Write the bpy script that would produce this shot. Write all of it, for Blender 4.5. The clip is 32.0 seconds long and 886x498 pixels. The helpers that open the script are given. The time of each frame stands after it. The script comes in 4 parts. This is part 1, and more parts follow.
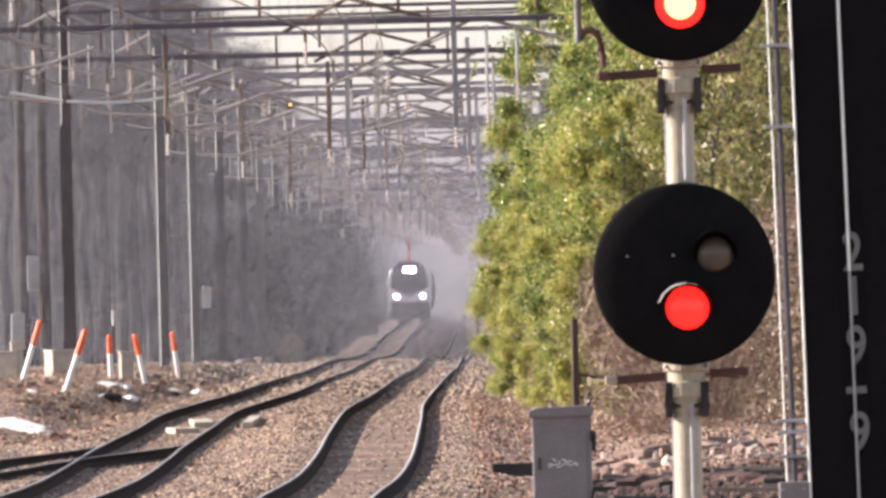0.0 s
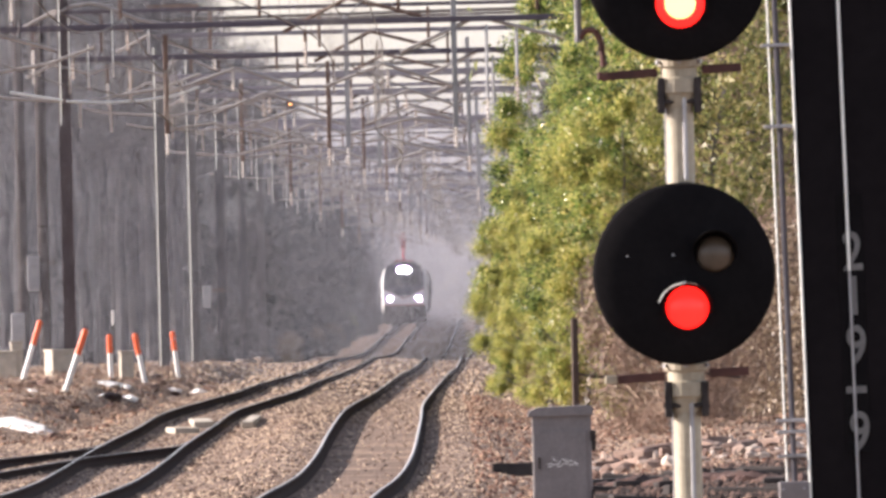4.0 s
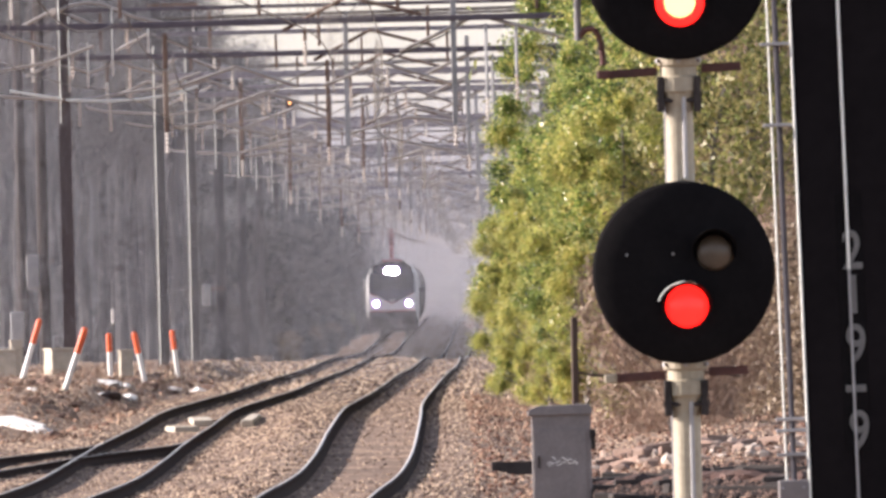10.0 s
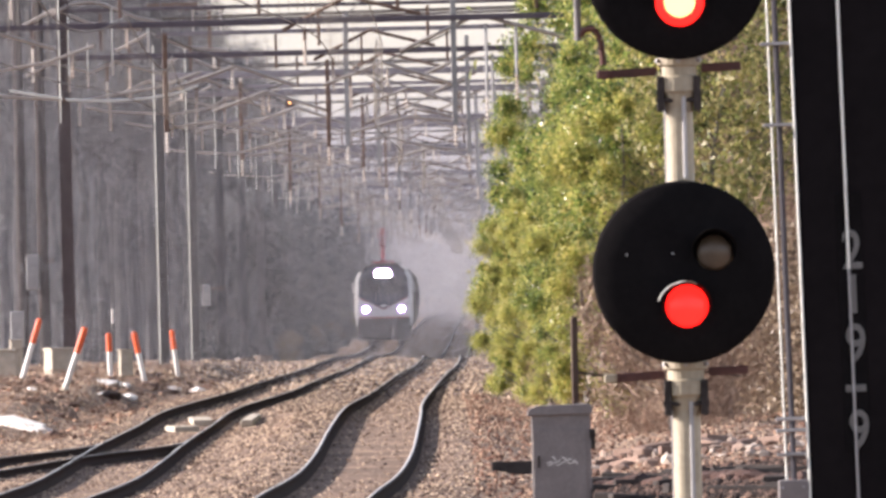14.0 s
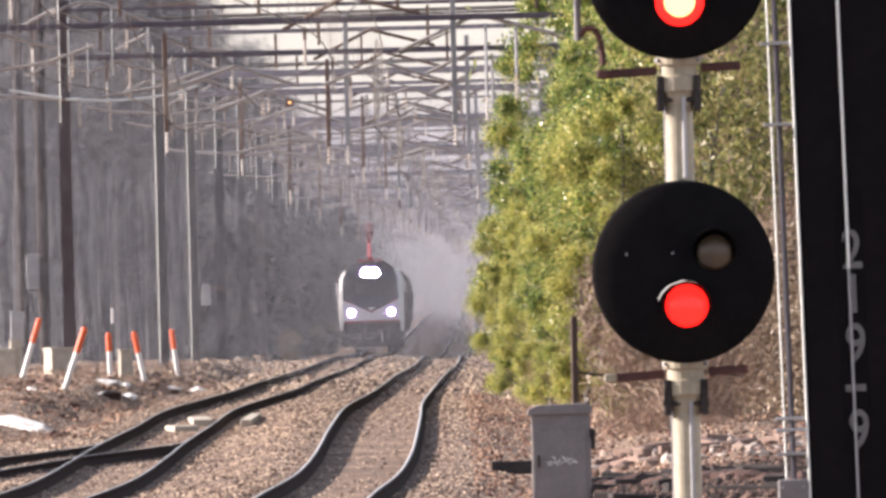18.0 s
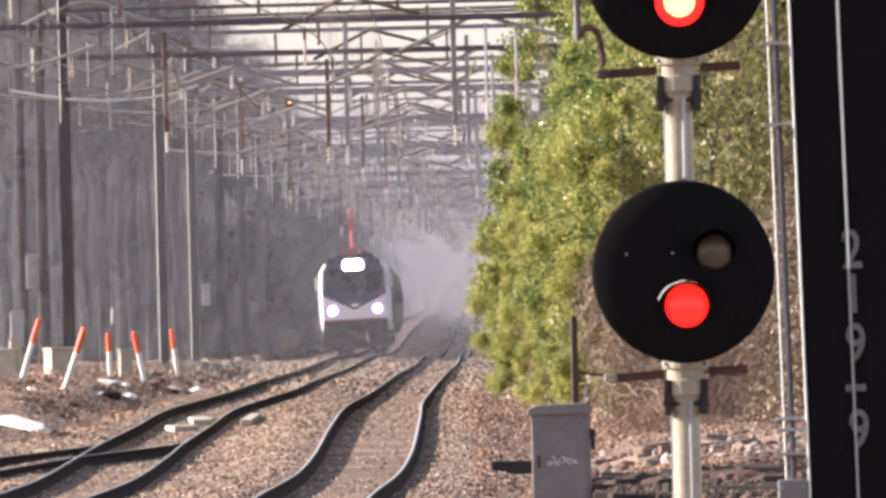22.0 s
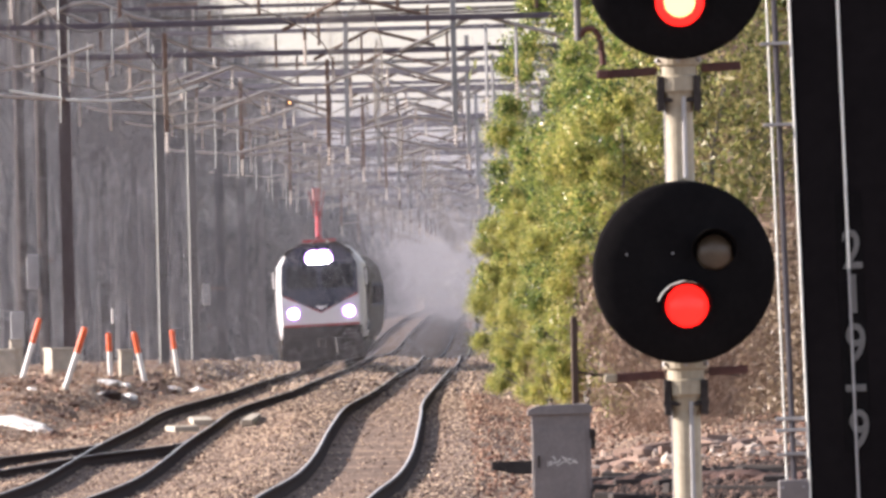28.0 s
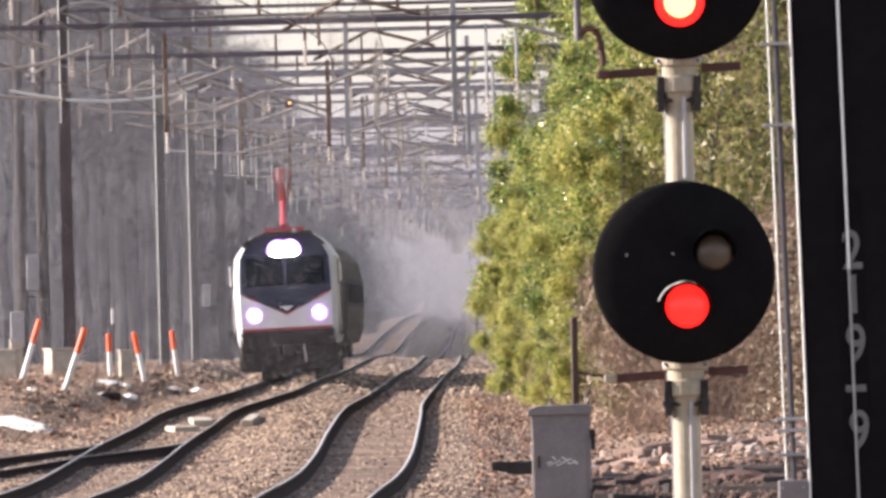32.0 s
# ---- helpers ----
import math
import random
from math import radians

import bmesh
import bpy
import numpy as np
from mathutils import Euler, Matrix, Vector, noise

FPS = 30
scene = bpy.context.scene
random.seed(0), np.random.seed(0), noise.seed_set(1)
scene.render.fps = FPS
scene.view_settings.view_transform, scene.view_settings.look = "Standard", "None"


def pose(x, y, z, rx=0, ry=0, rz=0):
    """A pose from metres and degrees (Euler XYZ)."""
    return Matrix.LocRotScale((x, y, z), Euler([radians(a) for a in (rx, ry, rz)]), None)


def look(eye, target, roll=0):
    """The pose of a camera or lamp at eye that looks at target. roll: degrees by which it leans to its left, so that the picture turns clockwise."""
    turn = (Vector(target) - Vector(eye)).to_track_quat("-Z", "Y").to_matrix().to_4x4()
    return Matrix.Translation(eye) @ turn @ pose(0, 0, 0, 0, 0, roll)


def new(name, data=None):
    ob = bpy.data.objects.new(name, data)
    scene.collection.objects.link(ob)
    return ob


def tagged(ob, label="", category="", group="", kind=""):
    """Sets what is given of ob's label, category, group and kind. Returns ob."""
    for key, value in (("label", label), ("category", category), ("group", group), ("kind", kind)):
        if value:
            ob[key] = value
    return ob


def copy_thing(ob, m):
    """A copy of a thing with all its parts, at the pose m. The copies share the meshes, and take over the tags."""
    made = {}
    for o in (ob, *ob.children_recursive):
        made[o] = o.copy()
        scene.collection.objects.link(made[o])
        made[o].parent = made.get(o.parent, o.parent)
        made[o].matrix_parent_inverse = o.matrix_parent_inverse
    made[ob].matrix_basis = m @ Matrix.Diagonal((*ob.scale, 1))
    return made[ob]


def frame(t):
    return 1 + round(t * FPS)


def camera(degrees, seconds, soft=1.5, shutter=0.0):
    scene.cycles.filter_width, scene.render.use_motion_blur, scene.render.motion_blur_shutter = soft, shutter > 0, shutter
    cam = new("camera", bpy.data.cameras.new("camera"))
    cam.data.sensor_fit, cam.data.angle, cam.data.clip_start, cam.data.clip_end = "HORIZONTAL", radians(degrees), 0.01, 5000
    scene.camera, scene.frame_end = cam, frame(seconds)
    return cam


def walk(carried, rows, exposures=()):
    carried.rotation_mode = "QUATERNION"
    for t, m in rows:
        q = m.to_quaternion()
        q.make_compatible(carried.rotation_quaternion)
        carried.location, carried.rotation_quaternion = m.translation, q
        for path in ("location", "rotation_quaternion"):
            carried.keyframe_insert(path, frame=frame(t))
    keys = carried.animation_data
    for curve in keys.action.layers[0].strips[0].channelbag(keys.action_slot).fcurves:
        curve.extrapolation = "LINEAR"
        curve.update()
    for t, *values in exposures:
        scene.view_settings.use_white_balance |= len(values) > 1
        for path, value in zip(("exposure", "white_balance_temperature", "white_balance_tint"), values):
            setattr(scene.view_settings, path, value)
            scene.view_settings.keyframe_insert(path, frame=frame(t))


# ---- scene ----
# The camera stands on a tripod and looks down a railway line through a very long lens.
CAM_Z = 3.0
LENS = 2.0416
cam = camera(LENS, 32.0, soft=3.2)


def aim(dx, dy):
    """The tripod settles by a few thousandths of a degree."""
    return look((0, 0, CAM_Z), (1000 * dx, 1000, CAM_Z + 1.477 + 1000 * dy), -1.4)


K = 1 / 44000
walk(cam, [(0.0, aim(0, 0)), (3.5, aim(0, -0.5 * K)), (6.0, aim(0, -1 * K)), (9.0, aim(0.5 * K, -2.6 * K)), (12.0, aim(0.7 * K, -3.0 * K)),
           (17.0, aim(1.0 * K, -3.8 * K)), (22.0, aim(1.2 * K, -4.0 * K)), (25.0, aim(1.5 * K, -3.2 * K)), (28.0, aim(0.8 * K, -3.6 * K)), (32.0, aim(0.8 * K, -3.0 * K))],
     exposures=[(0.0, 1.34, 6350, 20), (32.0, 1.34, 6350, 20)])

# ---- light ----
SUN_AZ, SUN_EL = radians(-80), radians(22)   # measured from the view axis (+Y) towards +X
world = bpy.data.worlds.new("sky")
scene.world = world
world.use_nodes = True
wn = world.node_tree.nodes
sky = wn.new("ShaderNodeTexSky")
sky.sky_type = "NISHITA"
sky.sun_disc = False
sky.sun_elevation, sky.sun_rotation = SUN_EL, SUN_AZ
sky.dust_density, sky.air_density = 0.4, 1.0
hazy = wn.new("ShaderNodeHueSaturation")
hazy.inputs["Saturation"].default_value = 0.5
world.node_tree.links.new(sky.outputs[0], hazy.inputs["Color"])
world.node_tree.links.new(hazy.outputs[0], wn["Background"].inputs[0])
wn["Background"].inputs[1].default_value = 0.082
sun_dir = Vector((math.sin(SUN_AZ) * math.cos(SUN_EL), math.cos(SUN_AZ) * math.cos(SUN_EL), math.sin(SUN_EL)))
sun_data = bpy.data.lights.new("sun", "SUN")
sun_data.energy, sun_data.angle, sun_data.color = 4.8, radians(0.6), (1.0, 0.90, 0.76)
sun = new("sun", sun_data)
sun.matrix_world = look(sun_dir * 60 + Vector((0, 300, 0)), (0, 300, 0))


# ---- materials ----
def mat(name, colors, scale=4.0, rough=0.7, metal=0.0, bump=0.15, coord="Object", stretch=(1, 1, 1), island=0.0, rand=0.0, spots=None, emit=0.0, fine=7.0):
    """Colour ramp over two scales of noise, with bump. colors: two or three base colours."""
    m = bpy.data.materials.new(name)
    m.use_nodes = True
    nt = m.node_tree
    N, L = nt.nodes, nt.links
    b = N["Principled BSDF"]
    tc = N.new("ShaderNodeTexCoord")
    mp = N.new("ShaderNodeMapping")
    mp.inputs["Scale"].default_value = stretch
    L.new(tc.outputs[coord], mp.inputs[0])
    n1 = N.new("ShaderNodeTexNoise")
    n1.inputs["Scale"].default_value, n1.inputs["Detail"].default_value = scale, 6
    n2 = N.new("ShaderNodeTexNoise")
    n2.inputs["Scale"].default_value, n2.inputs["Detail"].default_value = scale * fine, 4
    for n in (n1, n2):
        L.new(mp.outputs[0], n.inputs["Vector"])
    mix = N.new("ShaderNodeMath")
    mix.operation = "MULTIPLY_ADD"
    mix.inputs[1].default_value = 0.55
    half = N.new("ShaderNodeMath")
    half.operation = "MULTIPLY"
    half.inputs[1].default_value = 0.45
    L.new(n2.outputs[0], half.inputs[0])
    L.new(n1.outputs[0], mix.inputs[0])
    L.new(half.outputs[0], mix.inputs[2])
    fac = mix.outputs[0]
    if island or rand:
        src = N.new("ShaderNodeNewGeometry").outputs["Random Per Island"] if island else N.new("ShaderNodeObjectInfo").outputs["Random"]
        add = N.new("ShaderNodeMath")
        add.operation = "MULTIPLY_ADD"
        add.inputs[1].default_value = island or rand
        L.new(src, add.inputs[0])
        off = N.new("ShaderNodeMath")
        off.operation = "SUBTRACT"
        off.inputs[1].default_value = (island or rand) / 2
        L.new(fac, off.inputs[0])
        L.new(off.outputs[0], add.inputs[2])
        fac = add.outputs[0]
    ramp = N.new("ShaderNodeValToRGB")
    els = ramp.color_ramp.elements
    lo, hi = (0.33, 0.67) if not (island or rand) else (0.2, 0.8)
    els[0].position, els[1].position = lo, hi
    els[0].color, els[1].color = (*colors[0], 1), (*colors[-1], 1)
    for k, c in enumerate(colors[1:-1]):
        e = els.new(lo + (hi - lo) * (k + 1) / (len(colors) - 1))
        e.color = (*c, 1)
    L.new(fac, ramp.inputs[0])
    L.new(ramp.outputs[0], b.inputs["Base Color"])
    b.inputs["Roughness"].default_value, b.inputs["Metallic"].default_value = rough, metal
    if bump:
        bp = N.new("ShaderNodeBump")
        bp.inputs["Strength"].default_value, bp.inputs["Distance"].default_value = bump, 0.02
        L.new(mix.outputs[0], bp.inputs["Height"])
        L.new(bp.outputs[0], b.inputs["Normal"])
    if emit:
        b.inputs["Emission Color"].default_value, b.inputs["Emission Strength"].default_value = (*colors[-1], 1), emit
    return m


def leaf_mat(name, colors, trans=0.35, rough=0.5, patchy=False):
    """Thin leaves: some of the light comes through. patchy: whole sprays differ more than single leaves."""
    m = mat(name, colors, 0.7, rough, island=0.42 if patchy else 0.75, bump=0, fine=3 if patchy else 7)
    nt = m.node_tree
    if patchy:
        els = nt.nodes["Color Ramp"].color_ramp.elements
        for k, e in enumerate(els):
            e.position = 0.3 + 0.4 * k / (len(els) - 1)
    b, out = nt.nodes["Principled BSDF"], nt.nodes["Material Output"]
    tr, mx = nt.nodes.new("ShaderNodeBsdfTranslucent"), nt.nodes.new("ShaderNodeMixShader")
    mx.inputs[0].default_value = trans
    nt.links.new(b.inputs["Base Color"].links[0].from_socket, tr.inputs[0])
    nt.links.new(b.outputs[0], mx.inputs[1])
    nt.links.new(tr.outputs[0], mx.inputs[2])
    nt.links.new(mx.outputs[0], out.inputs[0])
    return m


def glow(name, color, strength):
    m = bpy.data.materials.new(name)
    m.use_nodes = True
    b = m.node_tree.nodes["Principled BSDF"]
    b.inputs["Base Color"].default_value = (*color, 1)
    b.inputs["Emission Color"].default_value, b.inputs["Emission Strength"].default_value = (*color, 1), strength
    b.inputs["Roughness"].default_value = 0.3
    return m


M_GROUND = mat("gravelly_soil", [(0.055, 0.031, 0.023), (0.155, 0.097, 0.067), (0.44, 0.315, 0.21)], 0.55, 0.95, bump=0.6, fine=11)
M_BALLAST = mat("ballast_stone", [(0.05, 0.029, 0.024), (0.165, 0.10, 0.07), (0.66, 0.51, 0.37)], 1.2, 0.9, island=1.0, bump=0)
M_LITTER = mat("leaf_litter", [(0.085, 0.037, 0.026), (0.24, 0.118, 0.076), (0.44, 0.28, 0.19)], 1.2, 0.9, island=1.0, bump=0)
M_RAIL = mat("rusty_rail_steel", [(0.022, 0.015, 0.015), (0.05, 0.033, 0.028)], 6, 0.9, 0.0, bump=0.2)
M_RAIL.node_tree.nodes["Principled BSDF"].inputs["Specular IOR Level"].default_value = 0.08
M_RAILHEAD = mat("polished_rail_head", [(0.45, 0.44, 0.43), (0.75, 0.74, 0.72)], 3, 0.45, 0.3, bump=0.05)
M_TIE = mat("concrete_tie", [(0.17, 0.135, 0.11), (0.25, 0.20, 0.165)], 5, 0.9, rand=0.5)
M_STEEL = mat("galvanised_steel", [(0.26, 0.26, 0.27), (0.36, 0.36, 0.37), (0.46, 0.46, 0.47)], 2.2, 0.45, 0.35, bump=0.1, rand=0.4)
M_COLUMN = mat("weathered_column_steel", [(0.14, 0.133, 0.14), (0.19, 0.182, 0.19), (0.26, 0.25, 0.255)], 2.2, 0.5, 0.2, bump=0.1, rand=0.4)
# two darker column steels: shade on those columns is put into the colour
M_BROWNCOL = mat("shaded_brown_column_steel", [(0.12, 0.095, 0.098), (0.18, 0.145, 0.145)], 2.2, 0.8, 0.0, bump=0.1)
M_FARCOL = mat("shaded_blue_grey_column_steel", [(0.075, 0.075, 0.085), (0.11, 0.11, 0.12)], 2.2, 0.7, 0.0, bump=0.1, rand=0.4)
M_BEAM = mat("lavender_grey_steel", [(0.19, 0.17, 0.20), (0.27, 0.245, 0.28), (0.36, 0.335, 0.37)], 2.2, 0.5, 0.2, bump=0.1, rand=0.5)
M_DARKBEAM = mat("dark_purple_grey_steel", [(0.085, 0.07, 0.09), (0.13, 0.11, 0.135)], 2.2, 0.7, 0.0, bump=0.1)
M_RUST = mat("rusty_brown_steel", [(0.11, 0.07, 0.055), (0.2, 0.13, 0.1), (0.28, 0.2, 0.16)], 4, 0.7, 0.2, rand=0.4)
M_PIPE = mat("weathered_pipe", [(0.35, 0.32, 0.3), (0.52, 0.48, 0.44)], 6, 0.4, 0.4, bump=0.05)
M_WIRE = mat("aged_copper_wire", [(0.12, 0.11, 0.1), (0.2, 0.18, 0.16)], 9, 0.6, 0.3, bump=0)
M_INSUL = mat("porcelain", [(0.50, 0.42, 0.36), (0.72, 0.68, 0.63)], 20, 0.2, bump=0, rand=0.6)
M_BLACK = mat("black_paint", [(0.008, 0.0076, 0.0084), (0.013, 0.012, 0.013)], 5, 0.9, bump=0.1)
M_BLACK.node_tree.nodes["Principled BSDF"].inputs["Specular IOR Level"].default_value = 0.04
M_POLE = mat("dark_painted_column", [(0.008, 0.0068, 0.008), (0.013, 0.011, 0.0125)], 3, 0.7, bump=0.1)
M_POLE.node_tree.nodes["Principled BSDF"].inputs["Specular IOR Level"].default_value = 0.06
M_CREAM = mat("aluminium_paint", [(0.32, 0.28, 0.205), (0.46, 0.41, 0.31)], 5, 0.45, 0.0, bump=0.08)
M_GREY = mat("grey_case_paint", [(0.165, 0.15, 0.152), (0.235, 0.215, 0.215)], 3, 0.6, bump=0.06)
M_DULL = mat("dull_violet_grey_paint", [(0.06, 0.055, 0.07), (0.095, 0.088, 0.105)], 5, 0.6, bump=0.05)
M_CONC = mat("concrete", [(0.34, 0.30, 0.25), (0.55, 0.50, 0.41)], 4, 0.9, bump=0.3)
M_RUBBLE = mat("broken_masonry", [(0.15, 0.095, 0.075), (0.28, 0.2, 0.16), (0.5, 0.43, 0.37)], 4, 0.9, rand=0.8, bump=0.3)
M_DEBRIS = mat("red_brown_debris", [(0.03, 0.015, 0.014), (0.075, 0.04, 0.034), (0.14, 0.085, 0.065)], 5, 0.95, bump=0.5, rand=0.5)
M_WOODPOLE = mat("dark_pole_wood", [(0.022, 0.015, 0.015), (0.036, 0.026, 0.025)], 4, 0.9, bump=0.3, stretch=(4, 4, 0.4))
M_BARKLIT = mat("dark_bark_litter", [(0.018, 0.011, 0.010), (0.05, 0.03, 0.025), (0.16, 0.10, 0.075)], 1.2, 0.95, island=1.0, bump=0)
M_WHITE = mat("white_plastic", [(0.70, 0.69, 0.67), (0.82, 0.81, 0.79)], 6, 0.45, bump=0.03)
M_ORANGE = mat("orange_sleeve", [(0.72, 0.10, 0.03), (0.85, 0.16, 0.05)], 6, 0.5, bump=0.03)
M_DEADRED = mat("red_brown_paint", [(0.055, 0.02, 0.018), (0.12, 0.045, 0.038)], 6, 0.6)
M_DARKWOOD = mat("weathered_dark_wood", [(0.04, 0.026, 0.02), (0.09, 0.06, 0.048)], 6, 0.9, bump=0.4, stretch=(4, 4, 0.5))
# galvanised steel, also for edges made bright where the sun strikes
M_BRIGHT = mat("bright_galvanised_sunlit", [(0.74, 0.76, 0.72), (0.88, 0.90, 0.85)], 6, 0.35, 0.1, bump=0.05)
M_BARK = mat("grey_bark", [(0.10, 0.09, 0.085), (0.20, 0.185, 0.175)], 3, 0.95, bump=0.5, stretch=(3, 3, 0.4))
# bark darkened because the forest's own shade is put into its colour
M_FARBARK = mat("shade_dark_bark", [(0.026, 0.026, 0.029), (0.05, 0.049, 0.053)], 3, 0.95, bump=0.3, stretch=(3, 3, 0.4))
M_LEAF = leaf_mat("evergreen_leaf", [(0.03, 0.045, 0.022), (0.12, 0.20, 0.055), (0.33, 0.42, 0.10), (0.70, 0.60, 0.21)], 0.45, 0.33, True)
M_LEAF_Y = leaf_mat("yellow_green_leaf", [(0.10, 0.115, 0.04), (0.27, 0.33, 0.085), (0.46, 0.46, 0.12), (0.70, 0.60, 0.22)], 0.5, 0.38, True)
M_OLIVE = leaf_mat("olive_leaf", [(0.07, 0.075, 0.032), (0.20, 0.235, 0.07), (0.30, 0.27, 0.11), (0.46, 0.41, 0.18)], 0.45, 0.45, True)
M_DRY = leaf_mat("dry_winter_leaf", [(0.10, 0.07, 0.05), (0.22, 0.16, 0.11), (0.40, 0.32, 0.22)], 0.25)
M_TWIG = mat("twig", [(0.14, 0.092, 0.07), (0.27, 0.18, 0.135), (0.42, 0.315, 0.24)], 2, 0.9, island=0.8, bump=0)
# the blue-grey of distance haze is put into this foliage colour
M_FARLEAF = leaf_mat("hazed_far_foliage", [(0.085, 0.095, 0.105), (0.10, 0.11, 0.12), (0.125, 0.135, 0.145)], 0.6)
# twigs paled to blue-grey so that haze shows in their colour
M_FARTWIG = leaf_mat("haze_paled_twigs", [(0.23, 0.23, 0.25), (0.265, 0.265, 0.285), (0.31, 0.31, 0.325)], 0.55, 0.9)
# forest twigs, darkened the same way to carry the wood's shade
M_WOODTWIG = leaf_mat("shade_dark_twigs", [(0.045, 0.045, 0.05), (0.062, 0.062, 0.068), (0.085, 0.085, 0.09)], 0.5, 0.9)
# pale haze colour for the slivers hung in the air
M_HAZE = leaf_mat("haze_grey", [(0.52, 0.525, 0.58), (0.57, 0.575, 0.63)], 0.5, 0.95)
M_SILVER = mat("silver_paint", [(0.50, 0.50, 0.505), (0.60, 0.60, 0.605)], 1.5, 0.35, 0.15, bump=0.02)
M_LWHITE = mat("white_locomotive_paint", [(0.66, 0.65, 0.66), (0.78, 0.77, 0.78)], 1.5, 0.35, bump=0.02)
M_LBLUE = mat("dark_blue_paint", [(0.025, 0.030, 0.05), (0.045, 0.052, 0.08)], 2, 0.7, bump=0.02)
M_LBLUE.node_tree.nodes["Principled BSDF"].inputs["Specular IOR Level"].default_value = 0.12
M_LRED = mat("red_paint", [(0.26, 0.03, 0.04), (0.38, 0.05, 0.06)], 2, 0.4, bump=0.02)
M_PANHEAD = mat("faded_red_paint", [(0.40, 0.17, 0.17), (0.55, 0.27, 0.26)], 4, 0.5, bump=0.02)
M_UNDER = mat("road_grime", [(0.03, 0.027, 0.027), (0.075, 0.065, 0.062)], 5, 0.85, bump=0.2)
M_UNDER.node_tree.nodes["Principled BSDF"].inputs["Specular IOR Level"].default_value = 0.15
M_GLASS = mat("dark_glass", [(0.008, 0.010, 0.014), (0.015, 0.018, 0.022)], 2, 0.2, bump=0)
M_GLASS.node_tree.nodes["Principled BSDF"].inputs["Specular IOR Level"].default_value = 0.15
# stainless steel darkened so that the coach side's shade is in its colour
M_STAINLESS = mat("shaded_stainless_fluting", [(0.06, 0.054, 0.047), (0.115, 0.105, 0.09)], 1.2, 0.8, 0.0, bump=0.05)
M_STAINLESS.node_tree.nodes["Principled BSDF"].inputs["Specular IOR Level"].default_value = 0.1
M_HEADLAMP = glow("headlamp", (1.0, 0.93, 1.0), 40.0)
# violet glowing ring that imitates the halo around a lit headlamp
M_LAMPRING = glow("lamp_halo", (0.62, 0.30, 0.95), 1.4)
M_REDLAMP = glow("red_signal_lens", (1.0, 0.014, 0.008), 1.15)
M_REDLAMP_HOT = glow("bright_red_signal_lens", (1.0, 0.45, 0.15), 1.6)
M_LENS_OFF = mat("unlit_lens", [(0.075, 0.06, 0.045), (0.12, 0.095, 0.072)], 9, 0.3, bump=0)
M_NUM = mat("faded_white_lettering", [(0.13, 0.13, 0.13), (0.20, 0.20, 0.195)], 9, 0.7, bump=0)


# ---- mesh helpers ----
def link(bm, name):
    me = bpy.data.meshes.new(name)
    bm.to_mesh(me)
    bm.free()
    return me


def part(name, bm, material, parent, label="", smooth=False):
    """Links a bmesh (or mesh) as one mesh object under a thing or part."""
    me = bm if isinstance(bm, bpy.types.Mesh) else link(bm, name)
    if not me.materials:
        me.materials.append(material)
    if smooth:
        me.polygons.foreach_set("use_smooth", [True] * len(me.polygons))
    ob = new(name, me)
    ob.parent = parent
    if label:
        ob["label"] = label
    return ob


def thing(name, m, label, category, group="", kind=""):
    ob = new(name)
    ob.matrix_basis = m
    return tagged(ob, label, category, group, kind)


def solo(name, bm, material, label, category, m=None, group="", kind="", smooth=False):
    """A thing of one mesh."""
    ob = part(name, bm, material, None, smooth=smooth)
    if m is not None:
        ob.matrix_basis = m
    return tagged(ob, label, category, group, kind)


def box(c, s, bevel=0.0, m=None, bm=None):
    bm = bm or bmesh.new()
    t = Matrix.Translation(c) @ (m or Matrix()) @ Matrix.Diagonal((*s, 1))
    r = bmesh.ops.create_cube(bm, size=1.0, matrix=t)
    if bevel:
        es = list({e for v in r["verts"] for e in v.link_edges})
        bmesh.ops.bevel(bm, geom=es, offset=bevel, segments=2, affect="EDGES", profile=0.5)
    return bm


def rod(p, q, r0, r1=None, seg=10, bm=None):
    bm = bm or bmesh.new()
    p, q = Vector(p), Vector(q)
    d = q - p
    t = Matrix.Translation((p + q) / 2) @ d.to_track_quat("Z", "Y").to_matrix().to_4x4()
    bmesh.ops.create_cone(bm, cap_ends=True, segments=seg, radius1=r0, radius2=r0 if r1 is None else r1, depth=d.length, matrix=t)
    return bm


def tube(points, r, seg=8, bm=None):
    bm = bm or bmesh.new()
    for p, q in zip(points, points[1:]):
        rod(p, q, r, None, seg, bm)
    return bm


def prism(outline, y0, y1, bm=None, bevel=0.0):
    """An outline in x, z pushed from y0 to y1."""
    bm = bm or bmesh.new()
    a = [bm.verts.new((x, y0, z)) for x, z in outline]
    b = [bm.verts.new((x, y1, z)) for x, z in outline]
    n = len(a)
    fs = [bm.faces.new(a), bm.faces.new(b[::-1])]
    for i in range(n):
        fs.append(bm.faces.new((a[i], b[i], b[(i + 1) % n], a[(i + 1) % n])))
    bmesh.ops.recalc_face_normals(bm, faces=bm.faces)
    if bevel:
        bmesh.ops.bevel(bm, geom=[e for f in fs[:2] for e in f.edges], offset=bevel, segments=2, affect="EDGES", profile=0.5)
    return bm


def lathe(profile, seg=40, m=None):
    """Rings of (radius, height along z)."""
    bm = bmesh.new()
    rings = []
    for r, h in profile:
        rings.append([bm.verts.new((r * math.cos(2 * math.pi * k / seg), r * math.sin(2 * math.pi * k / seg), h)) for k in range(seg)])
    for a, b in zip(rings, rings[1:]):
        for k in range(seg):
            bm.faces.new((a[k], a[(k + 1) % seg], b[(k + 1) % seg], b[k]))
    bm.faces.new(rings[0][::-1])
    bm.faces.new(rings[-1])
